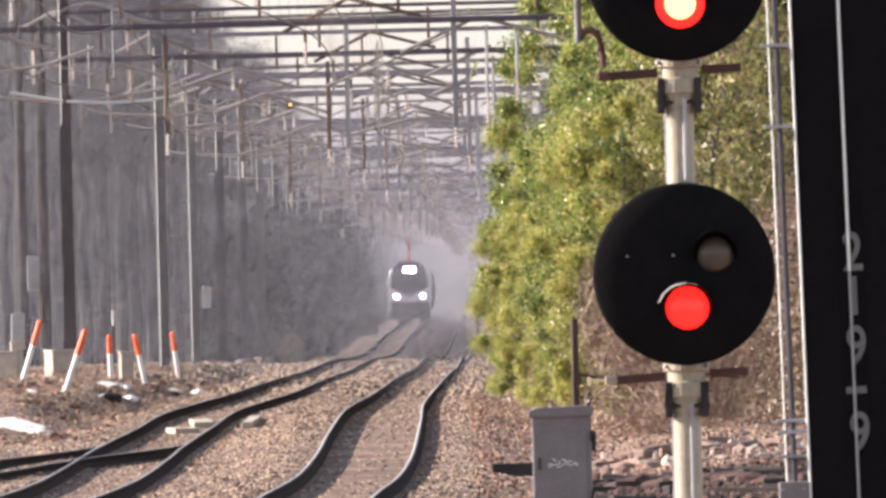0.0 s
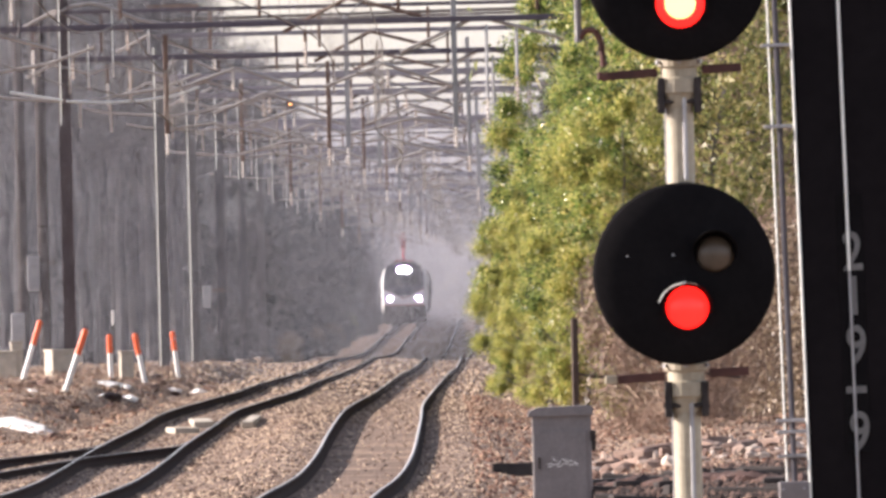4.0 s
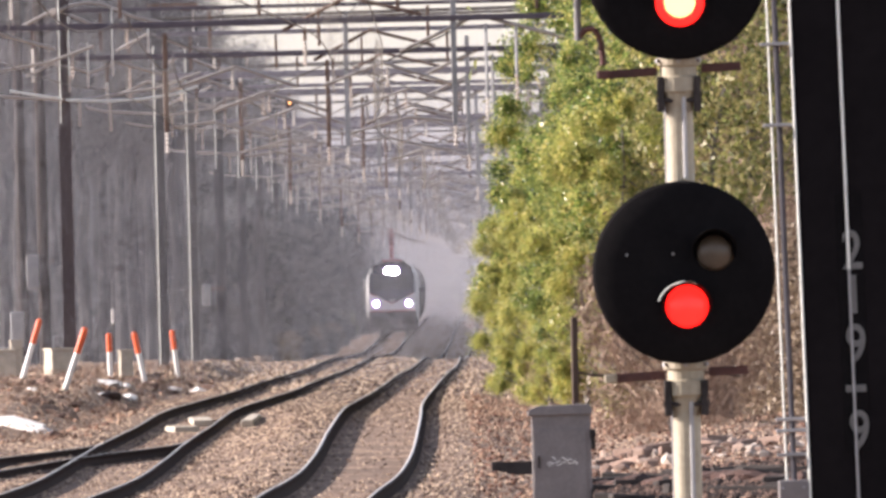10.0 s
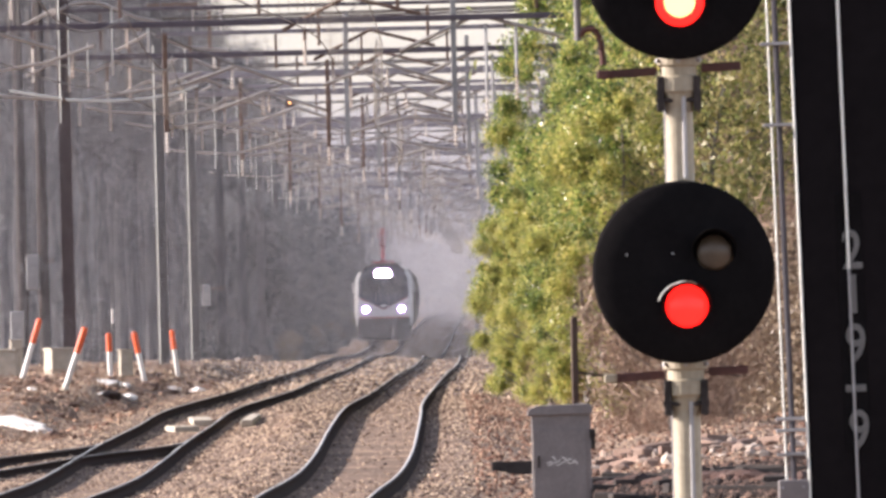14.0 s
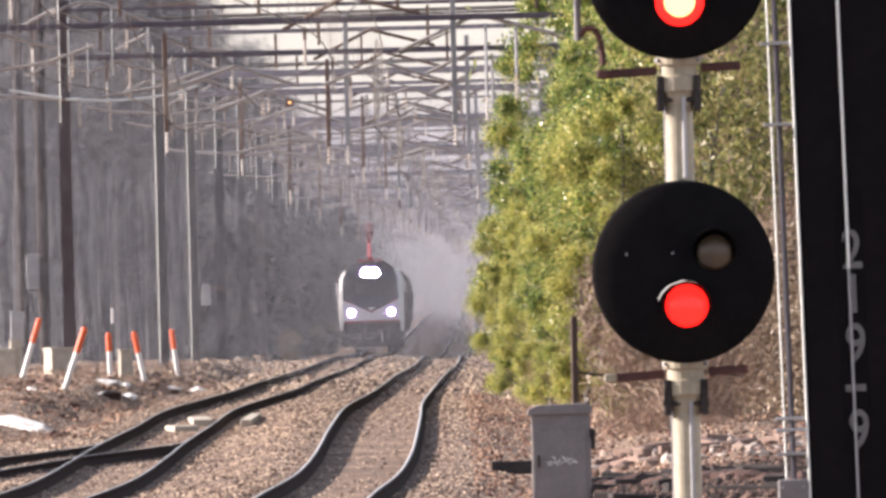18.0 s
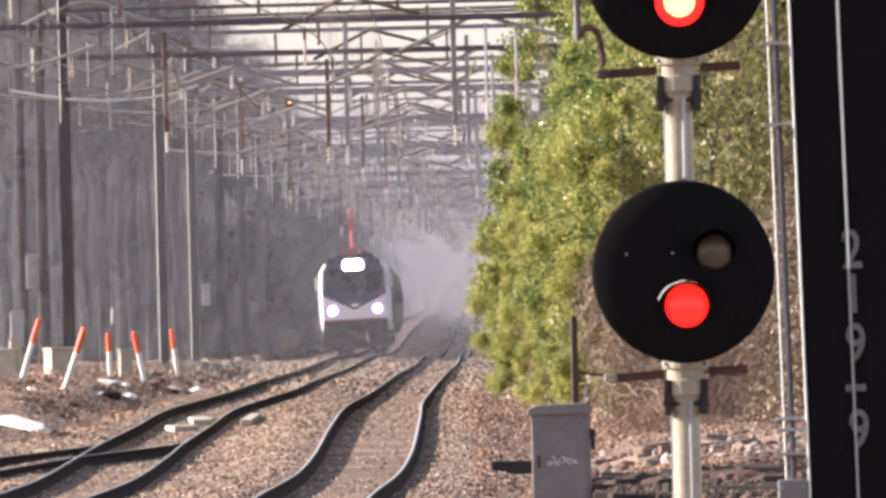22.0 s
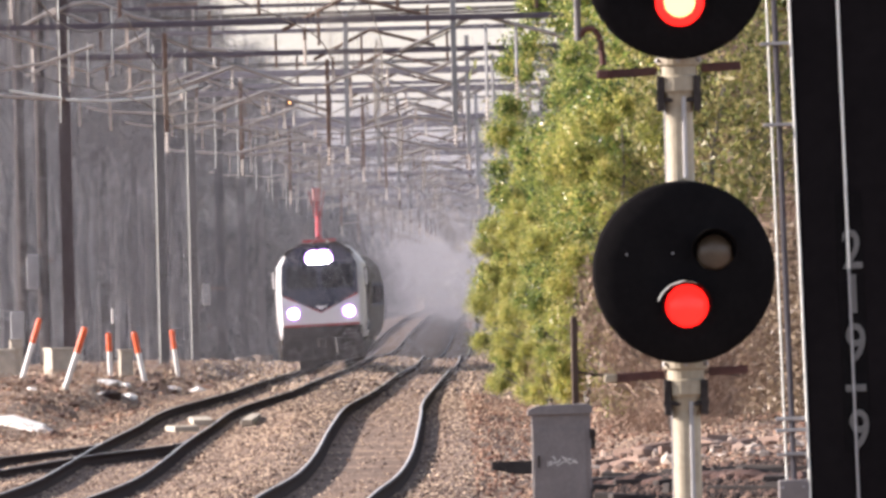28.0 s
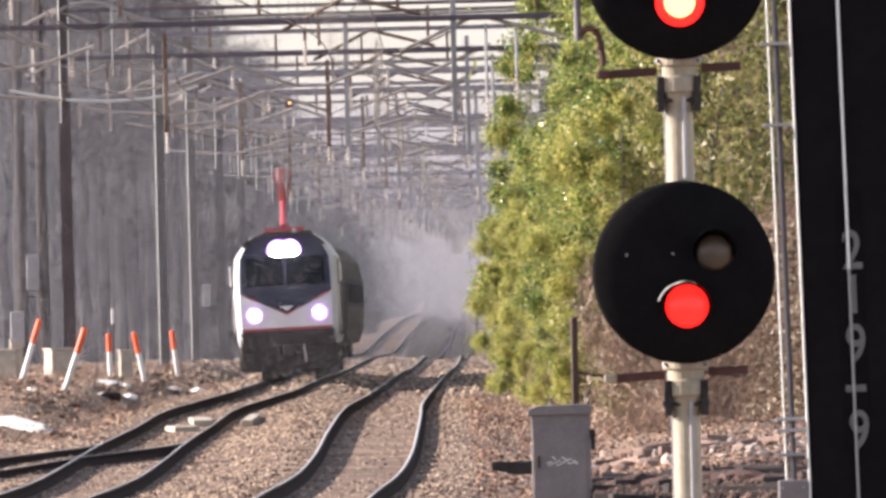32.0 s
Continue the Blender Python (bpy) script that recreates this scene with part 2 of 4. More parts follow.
    if m is not None:
        bm.transform(m)
    bmesh.ops.recalc_face_normals(bm, faces=bm.faces)
    return bm


def raw(name, verts, faces, material):
    """A mesh straight from arrays of vertices and equal faces."""
    verts, faces = np.asarray(verts, np.float32), np.asarray(faces, np.int32)
    me = bpy.data.meshes.new(name)
    k = faces.shape[1]
    me.vertices.add(len(verts))
    me.vertices.foreach_set("co", verts.ravel())
    me.loops.add(faces.size)
    me.loops.foreach_set("vertex_index", faces.ravel())
    me.polygons.add(len(faces))
    me.polygons.foreach_set("loop_start", np.arange(0, faces.size, k, dtype=np.int32))
    me.update(calc_edges=True)
    me.materials.append(material)
    return me


# ---- the line: two tracks, in plan and profile (distance, value) ----
def curve(pts):
    xs = np.array([p[0] for p in pts], float)
    ys = np.array([p[1] for p in pts], float)
    dx = np.diff(xs)
    sl = np.diff(ys) / dx
    tan = np.concatenate([[sl[0]], (sl[:-1] * dx[1:] + sl[1:] * dx[:-1]) / (dx[1:] + dx[:-1]), [sl[-1]]])

    def f(d):
        d = np.asarray(d, float)
        i = np.clip(np.searchsorted(xs, d) - 1, 0, len(xs) - 2)
        u = (d - xs[i]) / dx[i]
        uc = np.clip(u, 0, 1)
        h = (2 * uc**3 - 3 * uc**2 + 1) * ys[i] + (uc**3 - 2 * uc**2 + uc) * dx[i] * tan[i] + (-2 * uc**3 + 3 * uc**2) * ys[i + 1] + (uc**3 - uc**2) * dx[i] * tan[i + 1]
        return h + np.where(u > 1, (u - 1) * dx[i] * tan[i + 1], 0) + np.where(u < 0, u * dx[i] * tan[i], 0)
    return f


XR = curve([(0, -4.2), (200, -2.8), (300, -1.92), (325, -1.69), (346, -1.5), (365, -1.39), (385, -1.28), (410, -1.22), (440, -1.2), (480, -1.22), (540, -1.21), (600, -1.15), (680, -1.0), (770, -0.68), (860, -0.40), (950, -0.2), (1020, -0.12), (1100, -0.04), (1200, 0.12), (1300, 0.33), (1400, 0.55), (1600, 0.95), (1900, 1.5), (2200, 2.1), (3200, 4.5)])
ZR = curve([(0, -0.1), (200, 0.1), (300, 0.24), (325, 0.31), (346, 0.312), (365, 0.318), (385, 0.425), (410, 0.587), (440, 0.656), (480, 0.638), (540, 0.503), (600, 0.36), (680, 0.25), (770, 0.27), (860, 0.16), (950, 0.10), (1020, 0.06), (1100, -0.22), (1200, -0.62), (1300, -0.86), (1400, -1.0), (1600, -1.0), (1900, -0.6), (2200, -0.1), (3200, 0.1)])
XL = curve([(0, -8.0), (200, -6.6), (340, -5.81), (376, -5.41), (400, -5.27), (425, -5.29), (454, -5.34), (490, -5.35), (530, -5.24), (570, -4.85), (610, -4.44), (650, -4.29), (687, -4.28), (749, -4.12), (811, -3.95), (905, -3.7), (1014, -3.47), (1123, -3.25), (1247, -3.02), (1403, -2.79), (1496, -2.6), (1683, -2.33), (2300, -1.3), (3200, 1.0)])
ZL = curve([(0, 0.0), (200, 0.08), (340, 0.145), (376, 0.199), (400, 0.308), (425, 0.344), (454, 0.337), (490, 0.342), (530, 0.44), (570, 0.475), (610, 0.50), (650, 0.50), (687, 0.44), (749, 0.38), (827, 0.31), (905, 0.3), (967, 0.27), (1014, 0.16), (1091, -0.01), (1169, -0.1), (1278, 0.0), (1403, 0.21), (1496, 0.33), (1683, 0.5), (2300, 0.5), (3200, 0.4)])
XD = curve([(340, -10.9), (385, -8.0), (395, -7.38), (410, -6.54), (421, -5.86), (433, -5.38), (445, -5.34)])


def sstep(a, b, x):
    u = np.clip((x - a) / (b - a), 0, 1)
    return u * u * (3 - 2 * u)


def wob(x, y, s, seed=0.0):
    """Soft unevenness from a few waves."""
    return (np.sin(x * 1.7 / s + y * 0.31 / s + seed) + np.sin(x * 0.6 / s - y * 0.83 / s + 2.1 * seed + 1) + np.sin(-x * 2.3 / s + y * 0.57 / s + 4 + seed)) / 3


def ground_z(x, d):
    """The height of the ground at a place."""
    x, d = np.asarray(x, float), np.asarray(d, float)
    xl, xr, zl, zr = XL(d), XR(d), ZL(d) - 0.17, ZR(d) - 0.17
    u = sstep(0.3, 0.7, np.clip((x - xl) / (xr - xl), 0, 1))
    z = zl + (zr - zl) * u
    left, right = xl - x, x - xr
    near = sstep(460, 560, d) * (1 - sstep(800, 1000, d))
    z = z - 0.12 * sstep(1.5, 2.6, left) + near * 0.55 * sstep(2.2, 4.0, left) + 0.5 * sstep(8, 30, left)
    z = z - 0.2 * sstep(1.6, 2.8, right) + 0.25 * sstep(3.0, 6.0, right) + 1.2 * sstep(8, 30, right)
    bed = np.minimum(np.abs(left), np.abs(right))
    z = z + 0.05 * sstep(0.88, 1.15, bed) - 0.012 * (1 - sstep(0.6, 0.9, bed))
    off = np.minimum(sstep(1.3, 2.4, np.abs(left)), sstep(1.3, 2.4, np.abs(right)))
    z = z + off * (0.05 * wob(x, d / 6, 0.8) + 0.035 * wob(x, d / 4, 0.31, 2.0)) + 0.10 * near * sstep(2.5, 4, left) * wob(x, d / 5, 0.7, 1.0)
    return z


# ---- ground: one sheet to the horizon ----
def build_ground():
    xs = np.concatenate([[-2500, -1200, -600, -300, -150, -90, -60, -42, -30, -24], np.arange(-19, 9, 0.3), [11, 14, 18, 24, 32, 45, 70, 120, 250, 600, 1200, 2500]])
    ds = np.concatenate([[-1500, -500, -150, -40], np.arange(0, 250, 15), np.arange(250, 900, 2.0), np.arange(900, 2400, 12), [2400, 2600, 2900, 3300, 3800, 4400, 5200]])
    X, D = np.meshgrid(xs, ds)
    Z = ground_z(X, D)
    n, m = X.shape
    idx = np.arange(n * m).reshape(n, m)
    faces = np.stack([idx[:-1, :-1], idx[:-1, 1:], idx[1:, 1:], idx[1:, :-1]], -1).reshape(-1, 4)
    me = raw("ground", np.stack([X, D, Z], -1).reshape(-1, 3), faces, M_GROUND)
    me.polygons.foreach_set("use_smooth", [True] * len(me.polygons))
    ob = new("ground", me)
    tagged(ob, "tan gravelly soil along the railway line", "ground", kind="structure")


build_ground()


def scatter_stones(name, n, x0, x1, d0, d1, size, label, seed, material=M_BALLAST):
    """Many small angular stones lying on the ground, joined."""
    rng = np.random.default_rng(seed)
    d = d0 * (d1 / d0) ** rng.random(n)
    x = x0 + (x1 - x0) * rng.random(n)
    bed = np.minimum(np.abs(x - XR(d)), np.abs(x - XL(d)))
    keep = (bed > 0.84) | ((bed < 0.66) & (rng.random(n) < np.where(np.abs(x - XR(d)) < 1, 0.3, 0.7)))
    x, d = x[keep], d[keep]
    n = len(x)
    z = ground_z(x, d)
    s = size * (0.5 + rng.random(n) ** 2 * 1.3)
    base = np.array([(1, 0, 0), (-0.3, 0.9, 0.1), (-0.8, -0.5, 0), (0.2, -0.9, -0.1), (0.1, 0.1, 0.75), (-0.2, 0, -0.6)])
    tri = np.array([(0, 1, 4), (1, 2, 4), (2, 3, 4), (3, 0, 4), (1, 0, 5), (2, 1, 5), (3, 2, 5), (0, 3, 5)])
    a = rng.random(n) * 6.28
    v = base[None] * (0.7 + 0.6 * rng.random((n, 6, 1))) * s[:, None, None]
    c, q = np.cos(a)[:, None], np.sin(a)[:, None]
    v = np.stack([v[..., 0] * c - v[..., 1] * q, v[..., 0] * q + v[..., 1] * c, v[..., 2]], -1)
    v += np.stack([x, d, z + s * 0.15], -1)[:, None]
    f = tri[None] + (np.arange(n) * 6)[:, None, None]
    ob = new(name, raw(name, v.reshape(-1, 3), f.reshape(-1, 3), material))
    return tagged(ob, label, "gravel", kind="stuff")


scatter_stones("ballast", 78000, -13, 5.5, 325, 660, 0.021, "loose pinkish-tan ballast stones beside the tracks", 3)
scatter_stones("ballast", 30000, -13, 5.5, 640, 1080, 0.045, "coarse pinkish-tan ballast further along the tracks", 4)
scatter_stones("gravel", 2600, -14, -6.8, 480, 760, 0.05, "larger broken stones and rubble on the bank", 5, M_LITTER)
scatter_stones("leaf_litter", 15000, 0.4, 6.5, 330, 640, 0.032, "brown fallen leaves and litter beside the track", 6, M_LITTER)


# ---- tracks ----
def sweep(name, xf, zf, ds, profile, material, parent, label=""):
    """A profile (x, z) swept along the line."""
    ds = np.asarray(ds, float)
    x, z = xf(ds), zf(ds)
    P = np.array(profile, float)
    V = np.stack([x[:, None] + P[None, :, 0], np.repeat(ds[:, None], len(P), 1), z[:, None] + P[None, :, 1]], -1)
    n, k = len(ds), len(P)
    idx = np.arange(n * k).reshape(n, k)
    nx = np.roll(idx, -1, 1)
    F = np.stack([idx[:-1], nx[:-1], nx[1:], idx[1:]], -1).reshape(-1, 4)
    return part(name, raw(name, V.reshape(-1, 3), F, material), material, parent, label)


WEB = [(-0.07, -0.17), (0.07, -0.17), (0.07, -0.155), (0.012, -0.14), (0.012, -0.05), (0.036, -0.04), (0.036, -0.003), (-0.03, -0.003), (-0.036, -0.04), (-0.012, -0.05), (-0.012, -0.14), (-0.07, -0.155)]
# polished strip cut down to the left edge to copy the sun's glint
HEAD = [(-0.037, -0.032), (0.004, -0.02), (0.004, 0.0), (-0.026, 0.0), (-0.038, -0.008)]
ALONG = np.concatenate([np.arange(40, 330, 8), np.arange(330, 700, 2.0), np.arange(700, 2400, 8), [2500, 2700, 3000]])


def build_track(name, xf, zf, ds, label):
    tr = thing(name, Matrix(), label, "railway track", "railway tracks")
    for side in (-0.7525, 0.7525):
        r = sweep("rail", lambda d, s=side: xf(d) + s, zf, ds, WEB, M_RAIL, tr, "rusty brown rail")
        sweep("rail_head", lambda d, s=side: xf(d) + s, zf, ds, HEAD, M_RAILHEAD, r, "polished running surface, bright only along the sunlit left edge")
    return tr


TRACK_R = build_track("railway_track", XR, ZR, ALONG, "straight railway track with rusty rails in ballast")
TRACK_L = build_track("railway_track", XL, ZL, ALONG, "gently curving railway track that carries the train")
TRACK_D = build_track("railway_track", XD, lambda d: ZL(d) - 0.004, np.arange(340, 442, 2.0), "diverging railway track leaving the main line at a switch")


# ---- overhead line ----
def h_column(h, w=0.33, t=0.03, deep=0.33):
    a, b, c = w / 2, w / 2 - t, deep / 2
    out = [(-a, -c), (-b, -c), (-b, -t / 2), (b, -t / 2), (b, -c), (a, -c), (a, c), (b, c), (b, t / 2), (-b, t / 2), (-b, c), (-a, c)]
    bm = prism(out, 0, h)
    bm.transform(Matrix(((1, 0, 0, 0), (0, 0, 1, 0), (0, 1, 0, 0), (0, 0, 0, 1))))
    bmesh.ops.recalc_face_normals(bm, faces=bm.faces)
    return bm


def insulator(p, q, parent, r=0.06):
    p, q = Vector(p), Vector(q)
    L = (q - p).length
    prof = [(0.02, 0)]
    n = max(4, int(L / 0.09))
    for i in range(n):
        h = L * (i + 0.5) / n
        prof += [(0.025, h - 0.03), (r, h), (0.025, h + 0.02)]
    prof.append((0.02, L))
    m = Matrix.Translation(p) @ (q - p).to_track_quat("Z", "Y").to_matrix().to_4x4()
    part("insulator", lathe(prof, 8, m), M_INSUL, parent, "ribbed porcelain insulator")


HALF = 1.8    # tracks lie this far either side of the middle
PR = 6.3


def build_structure(variant, PL=-5.9, lit=True, steel=None, zb=None, slim=False):
    """Two columns, a portal beam, drop tubes and pipe arms over each track. PL: the west column's place. lit: the
    bright rod for the sunlit edge runs down the whole column.
    """
    st = thing("catenary_structure", Matrix(), "steel catenary portal with two columns over both tracks", "catenary portal", "catenary portals along the line")
    H = 12.4 if variant else 11.6
    for x in (PL, PR):
        c = part("column", h_column(H), steel or M_COLUMN, st, "weathered brown-grey steel column")
        c.location = (x, 0, -0.3)
        # bright rod imitates the sunlit edge; unlit columns get it only near the top
        part("sunlit_edge_rod", rod((-0.1, -0.19, 0.2 if lit else 7.4), (-0.1, -0.19, H * 0.88), 0.022, None, 6), M_BRIGHT, c, "bright rod standing in for the column's sunlit edge")
        f = part("footing", lathe([(0.42, -0.4), (0.42, 0.10), (0.38, 0.14)], 14), M_TIE, st, "round concrete footing")
        f.location = (x, 0, 0)
    zb = zb or 8.75 + 0.35 * variant
    part("portal_beam", box(((PL + PR) / 2, 0, zb), (PR - PL + 0.2, 0.2, 0.14 if slim else 0.2), 0.02), M_DARKBEAM if slim else M_BEAM, st, "grey box-section cross beam")
    part("upper_beam", box(((PL + PR) / 2, 0, zb + 1.25), (PR - PL, 0.12, 0.10 if slim else 0.13), 0.015), M_DARKBEAM if slim else M_BEAM, st, "slimmer upper cross beam")
    for k in range(5):
        x0 = PL + 1.0 + k * (PR - PL - 2.0) / 4
        part("post", box((x0, 0, zb + 0.67), (0.08, 0.08, 1.0), 0.01), M_RUST, st)
    part("outrigger", tube([(PL - 1.2, 0, zb + 0.8), (PL - 0.2, 0, zb + 1.3), (PL + 0.9, 0, zb + 0.85), (PL + 2.1, 0, zb + 0.72)], 0.05, 8), M_PIPE, st, "pale bent pipe bracket above the beam")
    part("outrigger", tube([(PL - 1.0, 0, zb - 0.45), (PL - 0.3, 0, zb - 0.12), (PL + 0.7, 0, zb - 0.38), (PL + 1.4, 0, zb - 0.12), (PL + 2.7, 0, zb - 0.5)], 0.045, 8), M_PIPE, st, "pale zigzag pipe bracket")
    part("outrigger", tube([(PL - 2.1, 0, zb - 0.85), (PL - 1.5, 0, zb - 0.98), (PL + 0.4, 0, zb - 1.12), (PL + 2.5, 0, zb - 0.82), (PL + 3.6, 0, zb - 0.45)], 0.04, 8), M_PIPE, st, "pale drooping pipe bracket")
    part("outrigger", tube([(PR - 4.2, 0, zb - 0.75), (PR - 2.4, 0, zb + 0.05), (PR - 0.4, 0, zb - 0.5)], 0.045, 8), M_PIPE, st, "pale bent pipe bracket")
    part("outrigger", tube([(-0.6, 0, zb - 0.2), (0.9, 0, zb + 0.55), (2.6, 0, zb + 0.1)], 0.045, 8), M_RUST, st, "rusty bent pipe bracket")
    ins = part("insulator_hanger", box((PL - 0.8, 0, zb + 0.62), (0.06, 0.06, 0.7), 0.008), M_RUST, st)
    insulator((PL - 0.8, 0, zb + 0.28), (PL - 0.8, 0, zb - 0.62), ins, 0.07)
    insulator((PL + 0.4, 0, zb - 1.12), (PL + 0.4, 0, zb - 1.8), ins, 0.07)
    insulator((PL + 1.7, 0, zb + 0.72), (PL + 1.7, 0, zb + 0.2), ins, 0.06)
    insulator((PL + 3.1, 0, zb - 0.62), (PL + 3.1, 0, zb - 1.2), ins, 0.07)
    for x0, dz in ((PL + 1.15, 0.5), (-0.1, 0.3), (PR - 2.2, 1.7), (PR - 1.5, 1.2)):
        hg = part("hanger", rod((x0, 0, zb - 0.15), (x0, 0, zb - 0.15 - dz), 0.045, None, 6), M_STEEL if dz > 1 else M_RUST, st)
        insulator((x0, 0, zb - 0.15 - dz), (x0, 0, zb - 0.75 - dz), hg, 0.07)
    top = rod((PL, 0, H - 0.9), (PR, 0, H - 0.9 + 0.1), 0.05, None, 6)
    part("cross_wire", top, M_WIRE, st)
    for x in (PL, PR):
        a = part("feeder_arm", box((x + (0.5 if x < 0 else -0.5), 0, H - 0.5), (1.5, 0.1, 0.1)), M_RUST, st)
        insulator((x + (1.1 if x < 0 else -1.1), 0, H - 0.55), (x + (1.1 if x < 0 else -1.1), 0, H - 1.3), a)
    for tx in (-HALF, HALF):
        side = -1 if (tx < 0) ^ bool(variant) else 1
        px = tx + side * 1.55
        tube_ob = part("drop_tube", box((px, 0, zb - 1.35), (0.11, 0.11, 2.3), 0.015) if tx < 0 else box((px, 0, zb - 0.75), (0.13, 0.13, 3.5), 0.015), M_RUST if tx < 0 else M_STEEL, st, "rust-brown drop tube" if tx < 0 else "long pale galvanised drop tube")
        insulator((px, 0, zb - 2.5), (px, 0, zb - 3.0), tube_ob, 0.07)
        arm = part("cantilever_arm", tube([(px, 0, zb - 1.55), (tx - side * 0.1, 0, zb - 1.0), (tx - side * 1.5, 0, zb - 1.5)], 0.04, 8), M_PIPE, st, "pale sloping cantilever pipe")
        insulator((px - side * 0.05, 0, zb - 1.55), (px - side * 0.4, 0, zb - 1.42), arm)
        reg = part("steady_arm", tube([(px, 0, zb - 2.4), (tx + side * 0.5, 0, zb - 2.28), (tx - side * 0.9, 0, zb - 2.62)], 0.032, 8), M_PIPE, st, "pale registration pipe")
        part("stay", rod((px, 0, zb - 0.3), (tx - side * 0.1, 0, zb - 1.0), 0.02, None, 6), M_WIRE, st)
        insulator((tx, 0, zb - 1.1), (tx, 0, zb - 1.55), arm, 0.05)
    return st


STEP, START = 78.0, 577.0
for i in range(31):
    d = START + STEP * i
    mid = float(XL(d) + XR(d)) / 2
    zz = float(ZL(d) + ZR(d)) / 2
    m = pose(mid, d, zz, 0, 0, random.uniform(-1, 1))
    if i < 6:
        st = build_structure(i % 2, (-8.6, -7.2, -5.8, -5.9, -5.9, -5.9)[i], i in (2, 3), (M_BROWNCOL, M_BROWNCOL, M_COLUMN, M_COLUMN, M_FARCOL, M_FARCOL)[i], (8.73, 8.8, 8.98, 9.1, None, None)[i], i < 2)
        st.matrix_basis = m
        first = [st] if i == 0 else first + [st]
        if i == 1:
            droop = [(-8.64, 7.98), (-7.07, 7.70), (-6.03, 7.65), (-5.14, 7.68), (-4.24, 7.80), (-3.65, 8.0)]
            p = part("outrigger", tube([(x, -0.3, z) for x, z in droop], 0.035, 8), M_BRIGHT, st, "long pale drooping pipe bracket")
            insulator((-6.0, -0.3, 7.62), (-5.98, -0.3, 6.85), p, 0.07)
            part("bracket_clip", box((-7.2, -0.15, 7.71), (0.08, 0.4, 0.12), 0.01), M_RUST, p)
            arch = [(-7.52, 9.93), (-7.0, 10.2), (-6.5, 10.28), (-6.1, 10.2), (-5.2, 9.82), (-4.4, 9.65)]
            part("outrigger", tube([(x, -0.1, z) for x, z in arch], 0.05, 8), M_PIPE, st, "pale arched pipe above the beam")
            for x, z0, z1 in ((-7.05, 9.9, 7.9), (-6.55, 9.2, 8.0), (-5.9, 10.1, 8.3), (-4.95, 9.7, 8.9)):
                h = part("hanger", rod((x, -0.2, z0), (x, -0.2, z1), 0.02, None, 6), M_BRIGHT, st, "thin bright hanger rod")
                insulator((x, -0.2, z1 + 0.45), (x, -0.2, z1), h, 0.06)
    else:
        copy_thing(first[4 + i % 2], m)


def build_wires(xf, zf, label):
    ow = thing("overhead_wire", Matrix(), label, "overhead wire", "overhead contact wires")
    ds = np.arange(START - 6 * STEP, 2500, 6.5)
    u = ((ds - START) % STEP) / STEP
    sag = 0.55 * 4 * u * (1 - u)
    stag = 0.18 * np.sin(np.arange(len(ds)) / 12 * math.pi)
    hi = [(float(x), float(d), float(z)) for x, d, z in zip(xf(ds) + stag, ds, zf(ds) + 7.35 - sag)]
    lo = [(float(x), float(d), float(z)) for x, d, z in zip(xf(ds) + stag, ds, zf(ds) + 5.95)]
    part("messenger_wire", tube(hi, 0.011, 5), M_WIRE, ow)
    part("contact_wire", tube(lo, 0.010, 5), M_WIRE, ow)
    bm = bmesh.new()
    for p, q in zip(hi, lo):
        rod(p, q, 0.004, None, 4, bm)
    o = part("dropper_wire", bm, M_WIRE, ow)
    o["kind"] = "stuff"


build_wires(XR, ZR, "dark overhead contact wire with droppers above the straight track")
build_wires(XL, ZL, "dark overhead contact wire with droppers above the train's track")


# ---- plants ----
def blades(rng, centres, n, spread, size, slim=0.45, squash=1.0):
    """n leaf-like blades about the given clump centres."""
    c = centres[rng.integers(0, len(centres), n)]
    p = c[:, :3] + rng.normal(size=(n, 3)) * (spread * c[:, 3:4]) * np.array([1, 1, squash])
    a, b = rng.normal(size=(n, 3)), rng.normal(size=(n, 3))
    a /= np.linalg.norm(a, axis=1)[:, None]
    b -= (b * a).sum(1)[:, None] * a
    b /= np.linalg.norm(b, axis=1)[:, None]
    s = size * (0.5 + rng.random(n))[:, None]
    q = np.stack([p - a * s, p + a * s + b * s * slim * 0.8, p + a * s * 0.35 - b * s * slim * 1.3], 1)
    return q.reshape(-1, 3), np.arange(3 * n).reshape(n, 3)


def trunk_mesh(rng, h, r, lean=0.4, limbs=7, reach=1.6, low=0.25):
    bm = bmesh.new()
    pts = [Vector((0, 0, -0.3))]
    for k in range(1, 7):
        pts.append(Vector((rng.normal() * lean * k / 12, rng.normal() * lean * k / 12, h * k / 6)))
    for k in range(6):
        rod(pts[k], pts[k + 1], r * (1 - k / 6.6), r * (1 - (k + 1) / 6.6), 8, bm)
    tips = []
    for k in range(limbs):
        u = low + (0.95 - low) * (k + rng.random()) / limbs
        i = min(5, int(u * 6))
        p = pts[i].lerp(pts[i + 1], u * 6 - i)
        a = rng.random() * 6.283
        L = reach * (1.15 - u) * (0.7 + 0.6 * rng.random())
        q = p + Vector((math.cos(a) * L, math.sin(a) * L, L * (0.35 + 0.5 * rng.random())))
        rod(p, q, r * 0.35 * (1.1 - u), r * 0.12, 5, bm)
        tips.append(q)
        for _ in range(3):
            e = p.lerp(q, 0.4 + 0.6 * rng.random()) + Vector((rng.normal(), rng.normal(), abs(rng.normal()))) * 0.25 * L
            rod(p.lerp(q, 0.5), e, r * 0.12, r * 0.04, 4, bm)
            tips.append(e)
    return bm, tips


